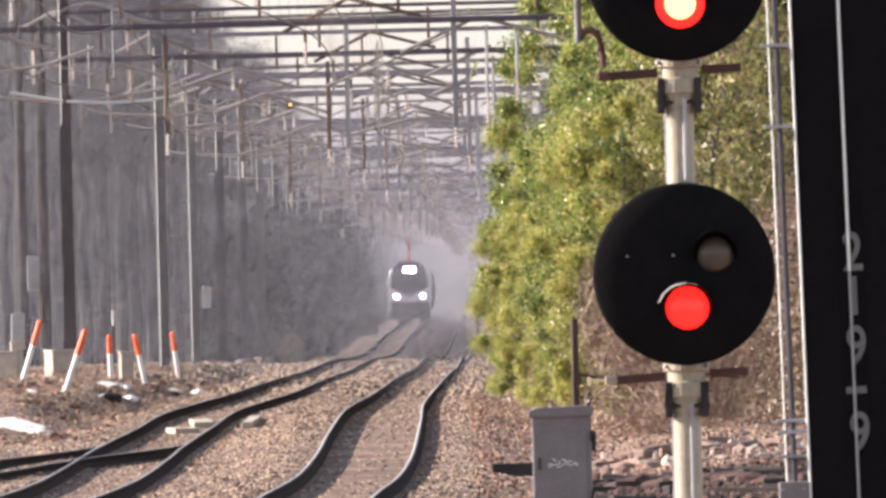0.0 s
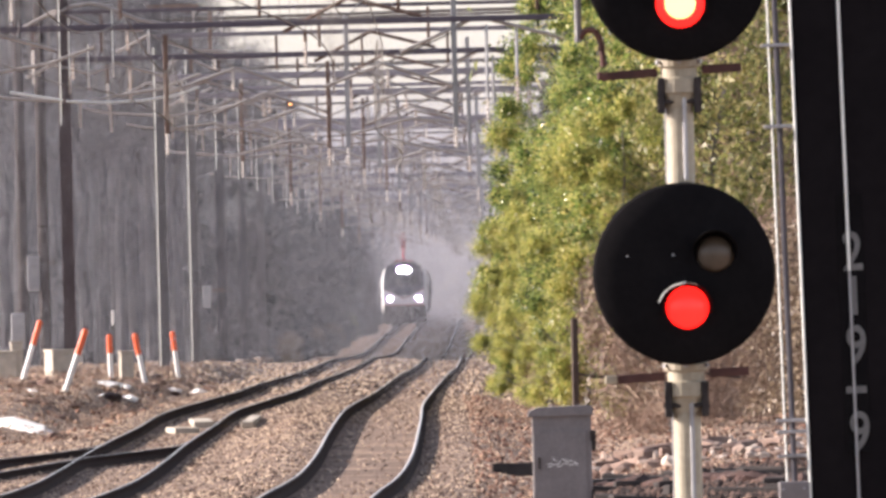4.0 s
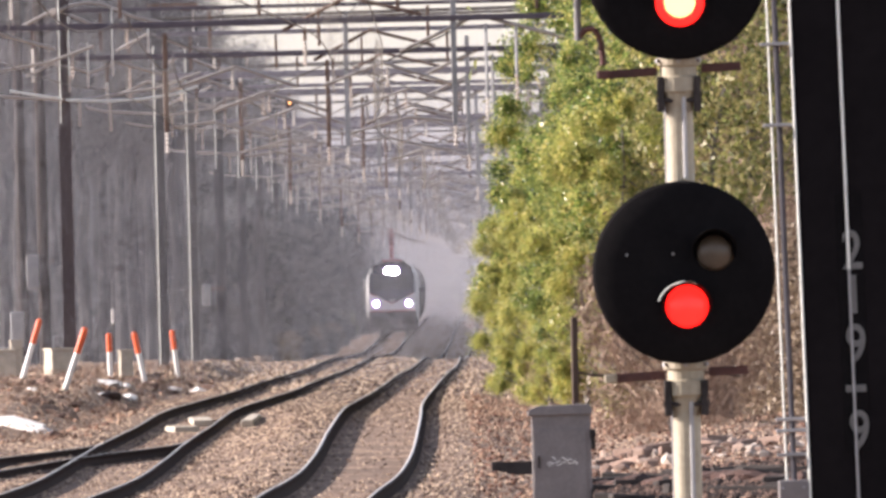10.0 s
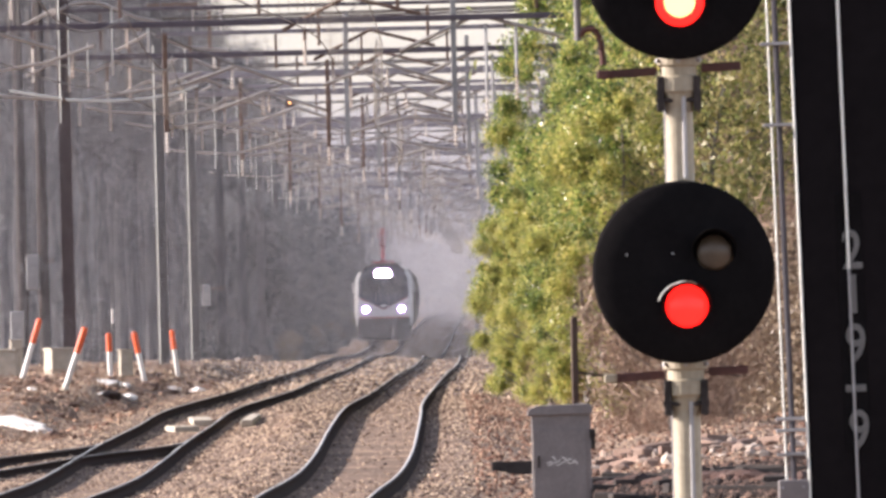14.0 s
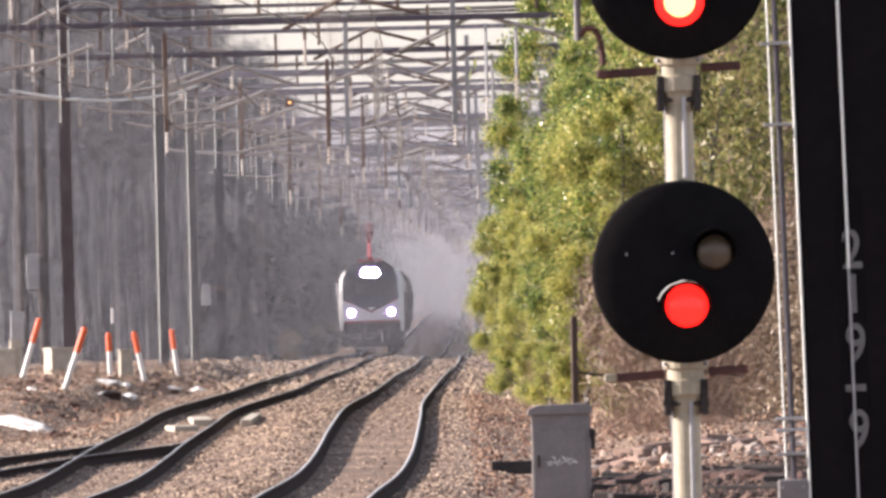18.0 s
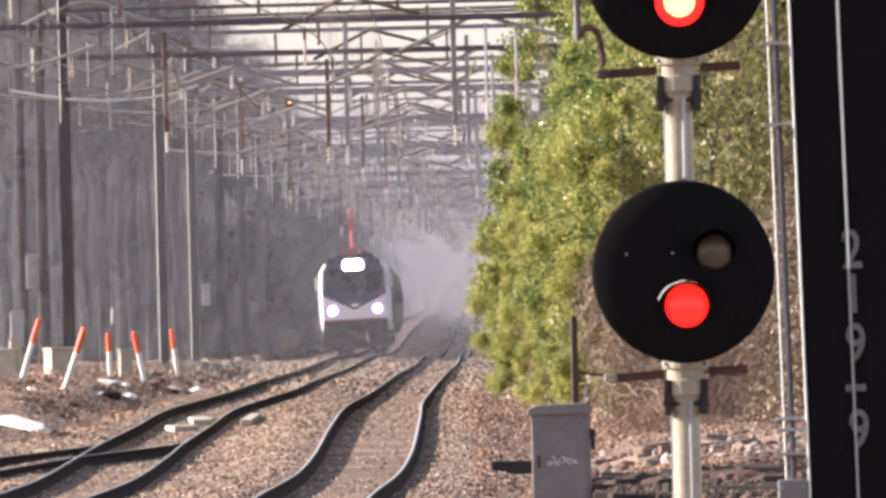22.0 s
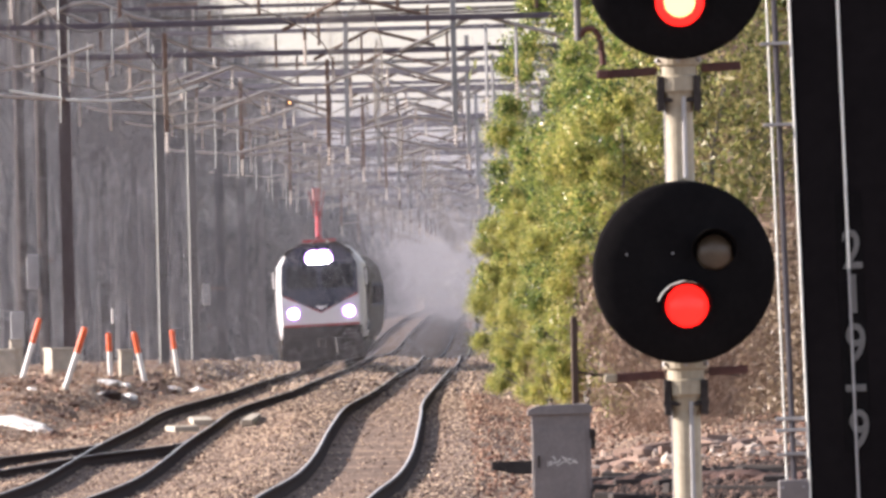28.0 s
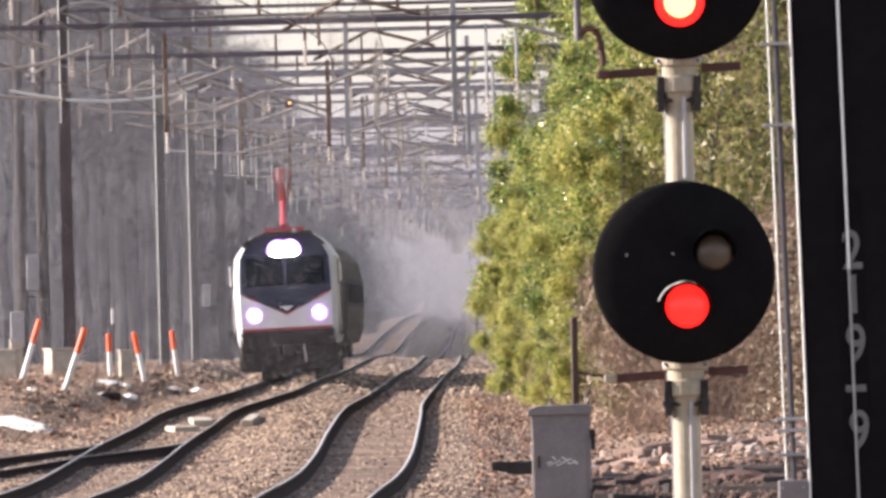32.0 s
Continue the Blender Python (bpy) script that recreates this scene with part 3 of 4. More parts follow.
def clumps(rng, h, rad, n, low, shape):
    """Clump centres filling an uneven crown. shape: how wide it is from low (0) to the top (1)."""
    out = []
    lobes = [(rng.random() * 6.283, 0.75 + 0.5 * rng.random()) for _ in range(6)]
    for _ in range(n):
        u = rng.random()
        a = rng.random() * 6.283
        lob = sum(w * max(0, math.cos(a - b)) ** 3 for b, w in lobes) / 2
        R = rad * shape(u) * (0.55 + 0.35 * lob + 0.25 * rng.random())
        rr = R * (0.35 + 0.65 * math.sqrt(rng.random()))
        out.append((rr * math.cos(a), rr * math.sin(a), low + (h - low) * u, 0.35 + 0.6 * rng.random()))
    return np.array(out)


def build_tree(name, seed, h, rad, leaf, nclump, nleaf, size, label, category, group, low=0.3, slim=0.45, bark=None, shape=None, trunk_r=0.14, spread=0.34, limbs=8):
    rng = np.random.default_rng(seed)
    t = thing(name, Matrix(), label, category, group)
    bm, tips = trunk_mesh(rng, h * 0.93, trunk_r, limbs=limbs, reach=rad * 0.9, low=max(0.05, low / h))
    part("trunk", bm, bark or M_BARK, t, "branching trunk")
    sh = shape or (lambda u: math.sin(math.pi * min(1, 0.18 + 0.8 * u)) ** 0.7)
    v, f = blades(rng, clumps(rng, h, rad, nclump, low, sh), nleaf, spread, size, slim)
    part("crown", raw("crown", v, f, leaf), leaf, t)
    return t


def plant(masters, spots):
    """Sets each master at its first spot and copies at the rest. spots: x, d, turn, scale."""
    used = set()
    for k, (x, d, turn, s) in enumerate(spots):
        ob = masters[k % len(masters)]
        m = pose(x, d, float(ground_z(x, d)) - 0.02, 0, 0, turn)
        if id(ob) not in used:
            used.add(id(ob))
            ob.matrix_basis = m @ Matrix.Diagonal((s, s, s, 1))
        else:
            ob2 = copy_thing(ob, m)
            ob2.scale = (s, s, s)


flat = lambda u: 0.8 + 0.25 * math.sin(3 * u) if u < 0.75 else 1.0 - 1.9 * (u - 0.75)
green = [build_tree("evergreen_tree", 11, 9.6, 2.3, M_LEAF, 40, 90000, 0.042, "bushy evergreen tree with glossy green leaves beside the track", "tree", "evergreens beside the line", low=0.5, shape=flat, spread=0.29),
         build_tree("evergreen_tree", 12, 8.2, 2.2, M_LEAF_Y, 44, 90000, 0.042, "bushy yellow-green evergreen tree beside the track", "tree", "evergreens beside the line", low=0.2, shape=flat, spread=0.29),
         build_tree("evergreen_tree", 13, 10.4, 2.4, M_LEAF, 42, 90000, 0.042, "tall bushy evergreen tree with dark gaps", "tree", "evergreens beside the line", low=0.8, shape=flat, spread=0.29)]
plant(green, [(4.3, 560, 20, 0.98), (2.95, 585, 70, 0.74), (4.7, 535, 140, 1.02), (3.1, 640, 200, 0.72), (2.65, 560, 250, 0.60), (4.6, 505, 300, 1.0), (3.7, 710, 10, 0.78), (2.6, 610, 90, 0.62), (5.4, 480, 170, 1.1),
              (4.8, 590, 45, 1.1), (2.75, 530, 230, 0.5), (6.2, 520, 260, 1.2), (7.6, 500, 15, 1.1), (4.0, 800, 60, 0.9), (6.4, 620, 130, 1.25), (8.6, 560, 190, 1.2), (4.6, 900, 280, 1.0), (3.4, 545, 33, 0.74), (3.2, 500, 80, 0.7), (3.4, 470, 210, 0.72), (2.85, 505, 120, 0.52)])
for x, d, turn, k in ((2.2, 600, 15, 0.60), (2.3, 575, 130, 0.60), (2.2, 640, 240, 0.60), (2.35, 665, 310, 0.62), (2.3, 545, 75, 0.52), (2.85, 600, 200, 0.82), (3.8, 580, 100, 1.02)):
    copy_thing(green[2 if k > 0.7 else 1], pose(x, d, float(ground_z(x, d)) - 0.02, 0, 0, turn)).scale = (k, k, k)

dry = [build_tree("bare_shrub", 21, 3.6, 1.7, M_TWIG, 60, 5200, 0.30, "tangled bare winter shrub with brown twigs", "shrub", "bare shrubs on the bank", low=0.1, slim=0.03, shape=flat, trunk_r=0.05, spread=0.5),
       build_tree("bare_shrub", 22, 4.4, 1.8, M_DRY, 70, 11000, 0.06, "winter shrub with dry tan leaves", "shrub", "bare shrubs on the bank", low=0.1, slim=0.5, shape=flat, trunk_r=0.05, spread=0.5),
       build_tree("bare_shrub", 23, 5.2, 1.9, M_TWIG, 80, 7000, 0.34, "tall bare winter shrub with grey-brown twigs", "shrub", "bare shrubs on the bank", low=0.1, slim=0.028, shape=flat, trunk_r=0.06, spread=0.5)]
rs = random.Random(8)
spots = []
for k in range(34):
    d = 415 + k * 3.4
    spots.append((3.75 + 4.4 * ((k * 0.618) % 1.0) + (d - 415) * 0.006, d, rs.uniform(0, 360), rs.uniform(0.5, 0.85)))
for k in range(10):
    spots.append((2.5 + rs.random() * 1.2, 520 + k * 34, rs.uniform(0, 360), rs.uniform(0.4, 0.6)))
plant(dry, spots)
tallbare = [build_tree("bare_tree", 33, 9, 2.5, M_OLIVE, 120, 20000, 0.08, "bank tree with thin yellowish-olive foliage", "tree", "bare trees on the bank", low=0.5, trunk_r=0.12, spread=0.55, limbs=12),
            build_tree("bare_tree", 31, 11, 2.6, M_TWIG, 120, 9000, 0.42, "tall bare winter tree with fine brown twigs", "tree", "bare trees on the bank", low=2.0, slim=0.03, trunk_r=0.13, spread=0.55, limbs=14),
            build_tree("bare_tree", 32, 10, 2.5, M_OLIVE, 120, 22000, 0.085, "bank tree that keeps its dry olive-tan leaves", "tree", "bare trees on the bank", low=1.5, trunk_r=0.12, spread=0.5, limbs=12)]
plant(tallbare, [(5.2 + (k * 0.77) % 5.5, 470 + k * 9, k * 67, 0.9 + 0.25 * ((k * 0.37) % 1)) for k in range(18)])

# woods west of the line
hedge = [build_tree("pine_tree", 41, 7.0, 2.6, M_FARLEAF, 140, 34000, 0.34, "dense dark pine at the edge of the woods, haze in its blue-grey colour", "tree", "pines at the edge of the woods", low=0.2, slim=0.05, shape=lambda u: 1.0 - 0.6 * u, trunk_r=0.15),
         build_tree("pine_tree", 42, 6.4, 2.8, M_FARLEAF, 140, 34000, 0.34, "dense dark pine at the edge of the woods, haze in its blue-grey colour", "tree", "pines at the edge of the woods", low=0.1, slim=0.05, shape=lambda u: 1.0 - 0.5 * u, trunk_r=0.15)]
spots = []
for k in range(64):
    d = 1075 + k * 19
    spots.append((float(XL(d)) - 5.2 + 0.7 * float(sstep(1200, 1500, d)) - rs.uniform(0, 1.6), d, rs.uniform(0, 360), rs.uniform(0.85, 1.2)))
plant(hedge, spots)
tall = [build_tree("forest_tree", 51 + k, 12 + k, 2.4, M_WOODTWIG, 110, 5000, 0.55, "tall straight grey forest tree with bare twigs", "tree", "bare forest trees west of the line", low=7.0, slim=0.012, bark=M_FARBARK, trunk_r=0.25, spread=0.6, limbs=14) for k in range(3)]
spots = []
for k in range(170):
    d = 1060 + (k * 0.618 % 1.0) * 480
    spots.append((float(XL(d)) - 8.0 - (k * 0.3819 % 1.0) * 18, d, rs.uniform(0, 360), rs.uniform(0.9, 1.3)))
for x, d in ((-17.8, 1045), (-15.3, 1060), (-14.7, 1080), (-14.4, 1110), (-13.3, 1070), (-13.3, 1130), (-12.0, 1100), (-18.5, 1050), (-11.2, 1120), (-18.8, 1140), (-17.2, 1160), (-20.5, 1180), (-18.2, 1090), (-17.5, 1120), (-16.1, 1150), (-15.5, 1170), (-15.1, 1190), (-13.9, 1150), (-13.4, 1180), (-12.2, 1160)):
    spots.append((x, d, rs.uniform(0, 360), 1.3))
plant(tall, spots)


def far_woods(name, label, seed, n, place, h, leaf, size, slim, count=420):
    """A whole far wood as one mass of trunks and twigs."""
    rng = np.random.default_rng(seed)
    V, F, o = [], [], 0
    for _ in range(n):
        x, d = place(rng)
        hh = h * (0.7 + 0.45 * rng.random())
        z = float(ground_z(x, d))
        cs = np.array([(x + rng.normal() * 1.6, d + rng.normal() * 1.6, z + hh * (0.12 + 0.88 * rng.random()), 0.8) for _ in range(22)])
        v, f = blades(rng, cs, count, 0.9, size, slim)
        V.append(v)
        F.append(f + o)
        o += len(v)
        w = 0.16
        tv = np.array([(x - w, d, z), (x + w, d, z), (x + w * 0.4, d, z + hh), (x - w * 0.4, d, z + hh), (x, d - w, z), (x, d + w, z), (x, d + w * 0.4, z + hh), (x, d - w * 0.4, z + hh)])
        V.append(tv)
        F.append(np.array([(0, 1, 2), (0, 2, 3), (4, 5, 6), (4, 6, 7)]) + o)
        o += 8
    ob = new(name, raw(name, np.concatenate(V), np.concatenate(F), leaf))
    tagged(ob, label, "woods", kind="stuff")


far_woods("woods", "bare woods closing the far end of the line, haze in their pale grey colour", 61, 200, lambda g: (g.uniform(-58, 62), g.uniform(2420, 2650)), 17.5, M_FARTWIG, 0.9, 0.05, 1000)
far_woods("woods", "winter woods behind the pines, haze in their grey colour", 62, 200, lambda g: ((lambda d: (float(XL(d)) - g.uniform(12, 40), d))(g.uniform(900, 2300))), 11, M_FARLEAF, 0.42, 0.035, 1500)
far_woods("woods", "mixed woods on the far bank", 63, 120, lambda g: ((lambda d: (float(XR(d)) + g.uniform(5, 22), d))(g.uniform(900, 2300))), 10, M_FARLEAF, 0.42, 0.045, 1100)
far_woods("woods", "brown winter thicket behind the bank's shrubs", 64, 150, lambda g: (g.uniform(7, 26), g.uniform(640, 860)), 13, M_OLIVE, 0.16, 0.45, 1050)


# ---- slivers that stand in for haze in the air over the line ----
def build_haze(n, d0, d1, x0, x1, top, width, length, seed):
    """Hair-thin pale slivers added to imitate haze in the air."""
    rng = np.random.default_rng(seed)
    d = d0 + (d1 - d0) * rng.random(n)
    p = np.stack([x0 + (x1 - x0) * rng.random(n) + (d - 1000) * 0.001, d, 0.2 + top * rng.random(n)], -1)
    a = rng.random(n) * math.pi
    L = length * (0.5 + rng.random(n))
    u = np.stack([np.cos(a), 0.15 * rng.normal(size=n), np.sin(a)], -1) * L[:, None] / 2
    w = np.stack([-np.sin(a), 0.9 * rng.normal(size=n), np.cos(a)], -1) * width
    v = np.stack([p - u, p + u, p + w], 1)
    ob = new("dust_haze", raw("dust_haze", v.reshape(-1, 3), np.arange(3 * n).reshape(n, 3), M_HAZE))
    tagged(ob, "hair-thin pale slivers that imitate haze over the far tracks", "dust", kind="stuff")


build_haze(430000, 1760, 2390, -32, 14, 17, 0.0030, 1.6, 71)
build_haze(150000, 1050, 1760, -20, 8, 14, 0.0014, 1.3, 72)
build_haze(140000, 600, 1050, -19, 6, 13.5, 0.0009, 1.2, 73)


# ---- signal ----
def build_signal():
    gx, gd = 1.149, 119.0
    zg = float(ground_z(gx, gd))
    sg = thing("railway_signal", pose(gx, gd, zg), "two black round signal heads showing red on a pale mast", "railway signal")
    base = 3.028 - zg
    part("mast", rod((0, 0, 0), (0, 0, 5.6), 0.066, None, 24), M_CREAM, sg, "pale aluminium-painted tubular mast", smooth=False)
    part("mast_foot", lathe([(0.22, -0.1), (0.22, 0.05), (0.12, 0.12), (0.09, 0.4)], 20), M_CREAM, sg)
    part("cable", tube([(0.022, -0.075, 0.2), (0.022, -0.075, base - 0.62)], 0.011, 8), M_STEEL, sg)
    part("cable", tube([(0.022, -0.075, base + 0.45), (0.022, -0.075, base + 0.84)], 0.011, 8), M_STEEL, sg)
    for hz, hot in ((base, False), (base + 1.454, True)):
        head = part("signal_head", lathe([(0.02, 0.04), (0.30, 0.035), (0.42, 0.012), (0.437, 0.0), (0.437, -0.01), (0.40, -0.03), (0.1, -0.05)], 64, pose(0, -0.16, hz, 90, 0, 0)), M_BLACK, sg, "black round background disc", smooth=True)
        part("lamp_case", lathe([(0.16, 0), (0.24, 0.03), (0.24, 0.2), (0.14, 0.24)], 24, pose(0, -0.13, hz, -90, 0, 0)), M_BLACK, sg)
        for x, z, m, r in ((0.149, 0.095, M_LENS_OFF, 0.092), (0.012, -0.162, M_REDLAMP_HOT if hot else M_REDLAMP, 0.085 if hot else 0.103)):
            part("lens", lathe([(r, 0), (r * 0.8, 0.018), (r * 0.4, 0.03), (0.005, 0.034)], 28, pose(x, -0.205, hz + z, 90, 0, 0)), m, head, "lit red lens" if m is not M_LENS_OFF else "unlit lens", smooth=True)
            if hot and m is M_REDLAMP_HOT:
                part("lens_rim", lathe([(r + 0.032, 0), (r + 0.032, 0.006), (r, 0.012)], 28, pose(x, -0.204, hz + z, 90, 0, 0)), M_REDLAMP, head)
            bm = bmesh.new()
            ra, n = (0.122 if hot and m is M_REDLAMP_HOT else r + 0.012), 18
            ring = []
            for k in range(n + 1):
                a = radians(-15 + 210 * k / n)
                lo = [(-0.20, ra), (-0.20 - 0.19 * max(0.25, math.sin(a)), ra + 0.008), (-0.20 - 0.19 * max(0.25, math.sin(a)), ra + 0.004), (-0.20, ra - 0.004)]
                ring.append([bm.verts.new((x + q * math.cos(a), y, hz + z + q * math.sin(a))) for y, q in lo])
            for p, q in zip(ring, ring[1:]):
                for k in range(4):
                    bm.faces.new((p[k], q[k], q[(k + 1) % 4], p[(k + 1) % 4]))
            bmesh.ops.recalc_face_normals(bm, faces=bm.faces)
            part("hood", bm, M_BLACK, head, "black lens hood")
            # the sun's highlight on the hood, modelled as a bright arc
            if m is not M_LENS_OFF:
                arc = [(x + (ra + 0.004 + 0.00035 * max(0, a - 110)) * math.cos(radians(a)), -0.39 + 0.0006 * abs(a - 100), hz + z + (ra + 0.004 + 0.00035 * max(0, a - 110)) * math.sin(radians(a))) for a in range(66, 169, 6)]
                part("hood_highlight", tube(arc, 0.0038, 6), M_BRIGHT, head, "bright arc standing in for the sun's highlight on the hood")
        for x in (-0.27, -0.05):
            part("bolt", rod((x, -0.2, hz + 0.09), (x, -0.215, hz + 0.09), 0.006, None, 8), M_STEEL, head)
        part("collar", lathe([(0.070, -0.66), (0.085, -0.60), (0.098, -0.585), (0.098, -0.52), (0.088, -0.51), (0.088, -0.47), (0.106, -0.46), (0.106, -0.42), (0.078, -0.405), (0.078, -0.36)], 24, pose(0, 0, hz)), M_CREAM, sg, "cast collar under the head", smooth=False)
        for a in (-150, -90, -30):
            bx, by = 0.108 * math.cos(radians(a)), 0.108 * math.sin(radians(a))
            part("collar_bolt", rod((bx * 0.9, by * 0.9, hz - 0.44), (bx * 1.15, by * 1.15, hz - 0.44), 0.011, None, 6), M_STEEL, sg)
        for sx in (-0.088, 0.088):
            part("clamp_plate", box((sx, -0.02, hz - 0.60), (0.035, 0.12, 0.17), 0.006), M_UNDER, sg)
        part("clamp_bolt", rod((-0.11, -0.06, hz - 0.63), (0.11, -0.06, hz - 0.63), 0.012), M_UNDER, sg)
        part("step_bar", box((-0.235, 0.03, hz - 0.495), (0.27, 0.05, 0.043), 0.005, pose(0, 0, 0, 0, -3, 0)), M_DEADRED, sg, "red-brown side bar")
        part("step_bar", box((0.205, 0.03, hz - 0.475), (0.19, 0.05, 0.043), 0.005, pose(0, 0, 0, 0, -2, 0)), M_DEADRED, sg, "red-brown side bar")
        part("bar_end", box((-0.36, 0.0, hz - 0.50), (0.06, 0.09, 0.042), 0.008), M_DEADRED if hot else M_CREAM, sg, "red-brown end cap" if hot else "pale end cap")
    part("bracket_post", rod((-0.476, 0.05, base + 1.12), (-0.476, 0.05, base + 1.62), 0.018, None, 10), M_COLUMN, sg, "grey upright behind the upper head")
    part("bracket_arm", rod((-0.49, 0.05, base + 1.47), (0, 0.05, base + 1.454), 0.016, None, 8), M_COLUMN, sg)
    part("gooseneck", tube([(-0.476, 0.05, base + 1.13), (-0.44, 0.04, base + 1.178), (-0.395, 0.03, base + 1.175), (-0.368, 0.03, base + 1.12), (-0.358, 0.03, base + 1.0)], 0.015, 8), M_DEADRED, sg, "dark red-brown bent pipe")
    return sg


build_signal()


# slender conduit standing behind the signal
bm = rod((0, 0, 0), (0, 0, 5.6), 0.015, None, 10)
solo("conduit_post", bm, M_COLUMN, "slender grey conduit post behind the signal", "post", pose(1.368, 150, float(ground_z(1.368, 150))))


# ---- numbered column close by ----
def build_near_column():
    gx, gd = 1.62, 98.0
    zg = float(ground_z(gx, gd))
    col = thing("catenary_column", pose(gx + 0.045, gd, zg, 0, -1.05, 0), "dark steel catenary column with a painted white number", "catenary column")
    e = 3.0 - zg
    H = 12.0
    bm = box((0.02, 0.0, H / 2), (0.42, 0.03, H), 0.004)
    box((-0.19, 0.14, H / 2), (0.02, 0.31, H), 0.003, bm=bm)
    box((0.23, 0.14, H / 2), (0.02, 0.31, H), 0.003, bm=bm)
    part("column", bm, M_POLE, col, "almost black painted steel column")
    # bright strip added as the sun's highlight along the left edge
    part("sunlit_edge_strip", rod((-0.198, -0.02, 0.1), (-0.198, -0.02, H), 0.0055, None, 8), M_BRIGHT, col, "bright strip standing in for the sunlit edge")
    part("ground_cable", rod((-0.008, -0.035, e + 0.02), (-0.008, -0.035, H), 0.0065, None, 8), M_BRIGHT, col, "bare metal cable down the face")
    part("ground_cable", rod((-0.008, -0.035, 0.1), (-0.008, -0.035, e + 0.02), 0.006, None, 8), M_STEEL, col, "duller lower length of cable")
    part("number_plate_ground", box((0.0, -0.017, e - 0.19), (0.10, 0.006, 1.02), 0.002), M_BLACK, col)
    for ch, z in (("2", 0.075), ("1", -0.10), ("9", -0.295), ("9", -0.635)):
        cu = bpy.data.curves.new("numeral", "FONT")
        cu.body, cu.size, cu.align_x, cu.align_y, cu.extrude = ch, 0.215, "CENTER", "CENTER", 0.0015
        cu.offset = 0.003
        tmp = bpy.data.objects.new("numeral", cu)
        me = bpy.data.meshes.new_from_object(tmp)
        bpy.data.objects.remove(tmp)
        me.transform(pose(0.008, -0.0225, e + z + 0.013, 90, 0, 0) @ Matrix.Diagonal((0.78, 1, 1, 1)))
        me.materials.append(M_NUM)
        part("numeral", me, M_NUM, col, "painted white numeral")
    part("dash", box((0.0, -0.0225, e - 0.45), (0.08, 0.003, 0.028)), M_NUM, col, "painted white dash")
    # the thin bright rod carries the sunlit left edge of the conduit
    for x, r in ((-0.287, 0.0045), (-0.258, 0.012)):
        part("conduit", rod((x, 0.02, e - 0.80), (x, 0.02, H), r, None, 12), M_BRIGHT if x < -0.27 else M_DULL, col, "grey conduit pipe with a thin bright rod for its sunlit edge")
    for z in (0.92, 0.60, -0.56, -0.605, -0.70):
        part("pipe_clamp", box((-0.262, 0.0, e + z), (0.12, 0.03, 0.014), 0.003), M_STEEL, col)
    jb = part("junction_box", box((-0.262, 0.02, e - 0.90), (0.12, 0.10, 0.2), 0.008), M_GREY, col, "grey junction box")
    for x, z in ((-0.305, -0.83), (-0.222, -0.83), (-0.305, -0.96), (-0.222, -0.96)):
        part("screw", rod((x, -0.031, e + z), (x, -0.04, e + z), 0.006, None, 8), M_STEEL, jb)


build_near_column()


# ---- relay case ----
def build_case():
    x, d = 1.345, 293.0
    zg = float(ground_z(x, d))
    c = thing("relay_case", pose(x, d, zg), "grey metal relay case with a pitched lid beside the track", "relay case")
    h = 1.55 - zg
    part("body", box((0, 0.28, (h - 0.12) / 2 + 0.05), (0.70, 0.55, h - 0.17), 0.012), M_GREY, c)
    lid = [(-0.40, h - 0.13), (0.37, h - 0.12), (0.375, h - 0.03), (0.30, h), (-0.28, h - 0.015), (-0.385, h - 0.06)]
    part("lid", prism(lid, -0.04, 0.6, bevel=0.008), M_GREY, c, "overhanging pitched lid")
    door = part("door", box((-0.02, -0.006, (h - 0.3) / 2 + 0.07), (0.62, 0.012, h - 0.42), 0.004), M_GREY, c)
    for z in (0.5, 1.2):
        part("hinge", rod((0.345, -0.01, z), (0.345, -0.01, z + 0.12), 0.012), M_UNDER, door)
    part("door_handle", box((-0.27, -0.03, 0.95), (0.03, 0.04, 0.14), 0.006), M_UNDER, door)
    part("side_bracket", box((0.375, 0.1, h - 0.42), (0.05, 0.1, 0.24), 0.01), M_UNDER, c)
    rg = random.Random(4)
    for k in range(7):
        part("chalk_stroke", box((-0.14 + k * 0.05 + rg.uniform(-0.01, 0.01), -0.016, h - 0.66 + rg.uniform(-0.03, 0.03)), (0.06, 0.004, 0.013), 0, pose(0, 0, 0, 0, rg.uniform(-70, 70), 0)), M_WHITE, door, "white chalk stroke")
        part("chalk_stroke", box((-0.14 + k * 0.05, -0.016, h - 0.70 + rg.uniform(-0.02, 0.02)), (0.06, 0.004, 0.011), 0, pose(0, 0, 0, 0, rg.uniform(-20, 20), 0)), M_WHITE, door, "white chalk stroke")
    part("plinth", box((0, 0.28, 0.0), (0.8, 0.65, 0.2), 0.02), M_CONC, c)


build_case()


# ---- bank on the signal's side ----
zf = float(ground_z(2.1, 405))
solo("fence_post", box((0, 0, (2.41 - zf) / 2 - 0.1), (0.1, 0.1, 2.41 - zf + 0.2), 0.012), M_DARKWOOD, "weathered brown wooden post among the shrubs", "post", pose(2.1, 405, zf, 0, 0.3, 12))


wire = [(2.16 + 0.33 * k, 405.0 + 0.02 * k, 1.50 - 0.05 * math.sin(k * 0.9) - 0.01 * k) for k in range(9)]
solo("fence_wire", tube(wire, 0.018, 6), M_DARKWOOD, "dark strand running from the wooden post into the shrubs", "wire")


def rubble(rng, s):
    bm = bmesh.new()
    bmesh.ops.create_icosphere(bm, subdivisions=1, radius=1)
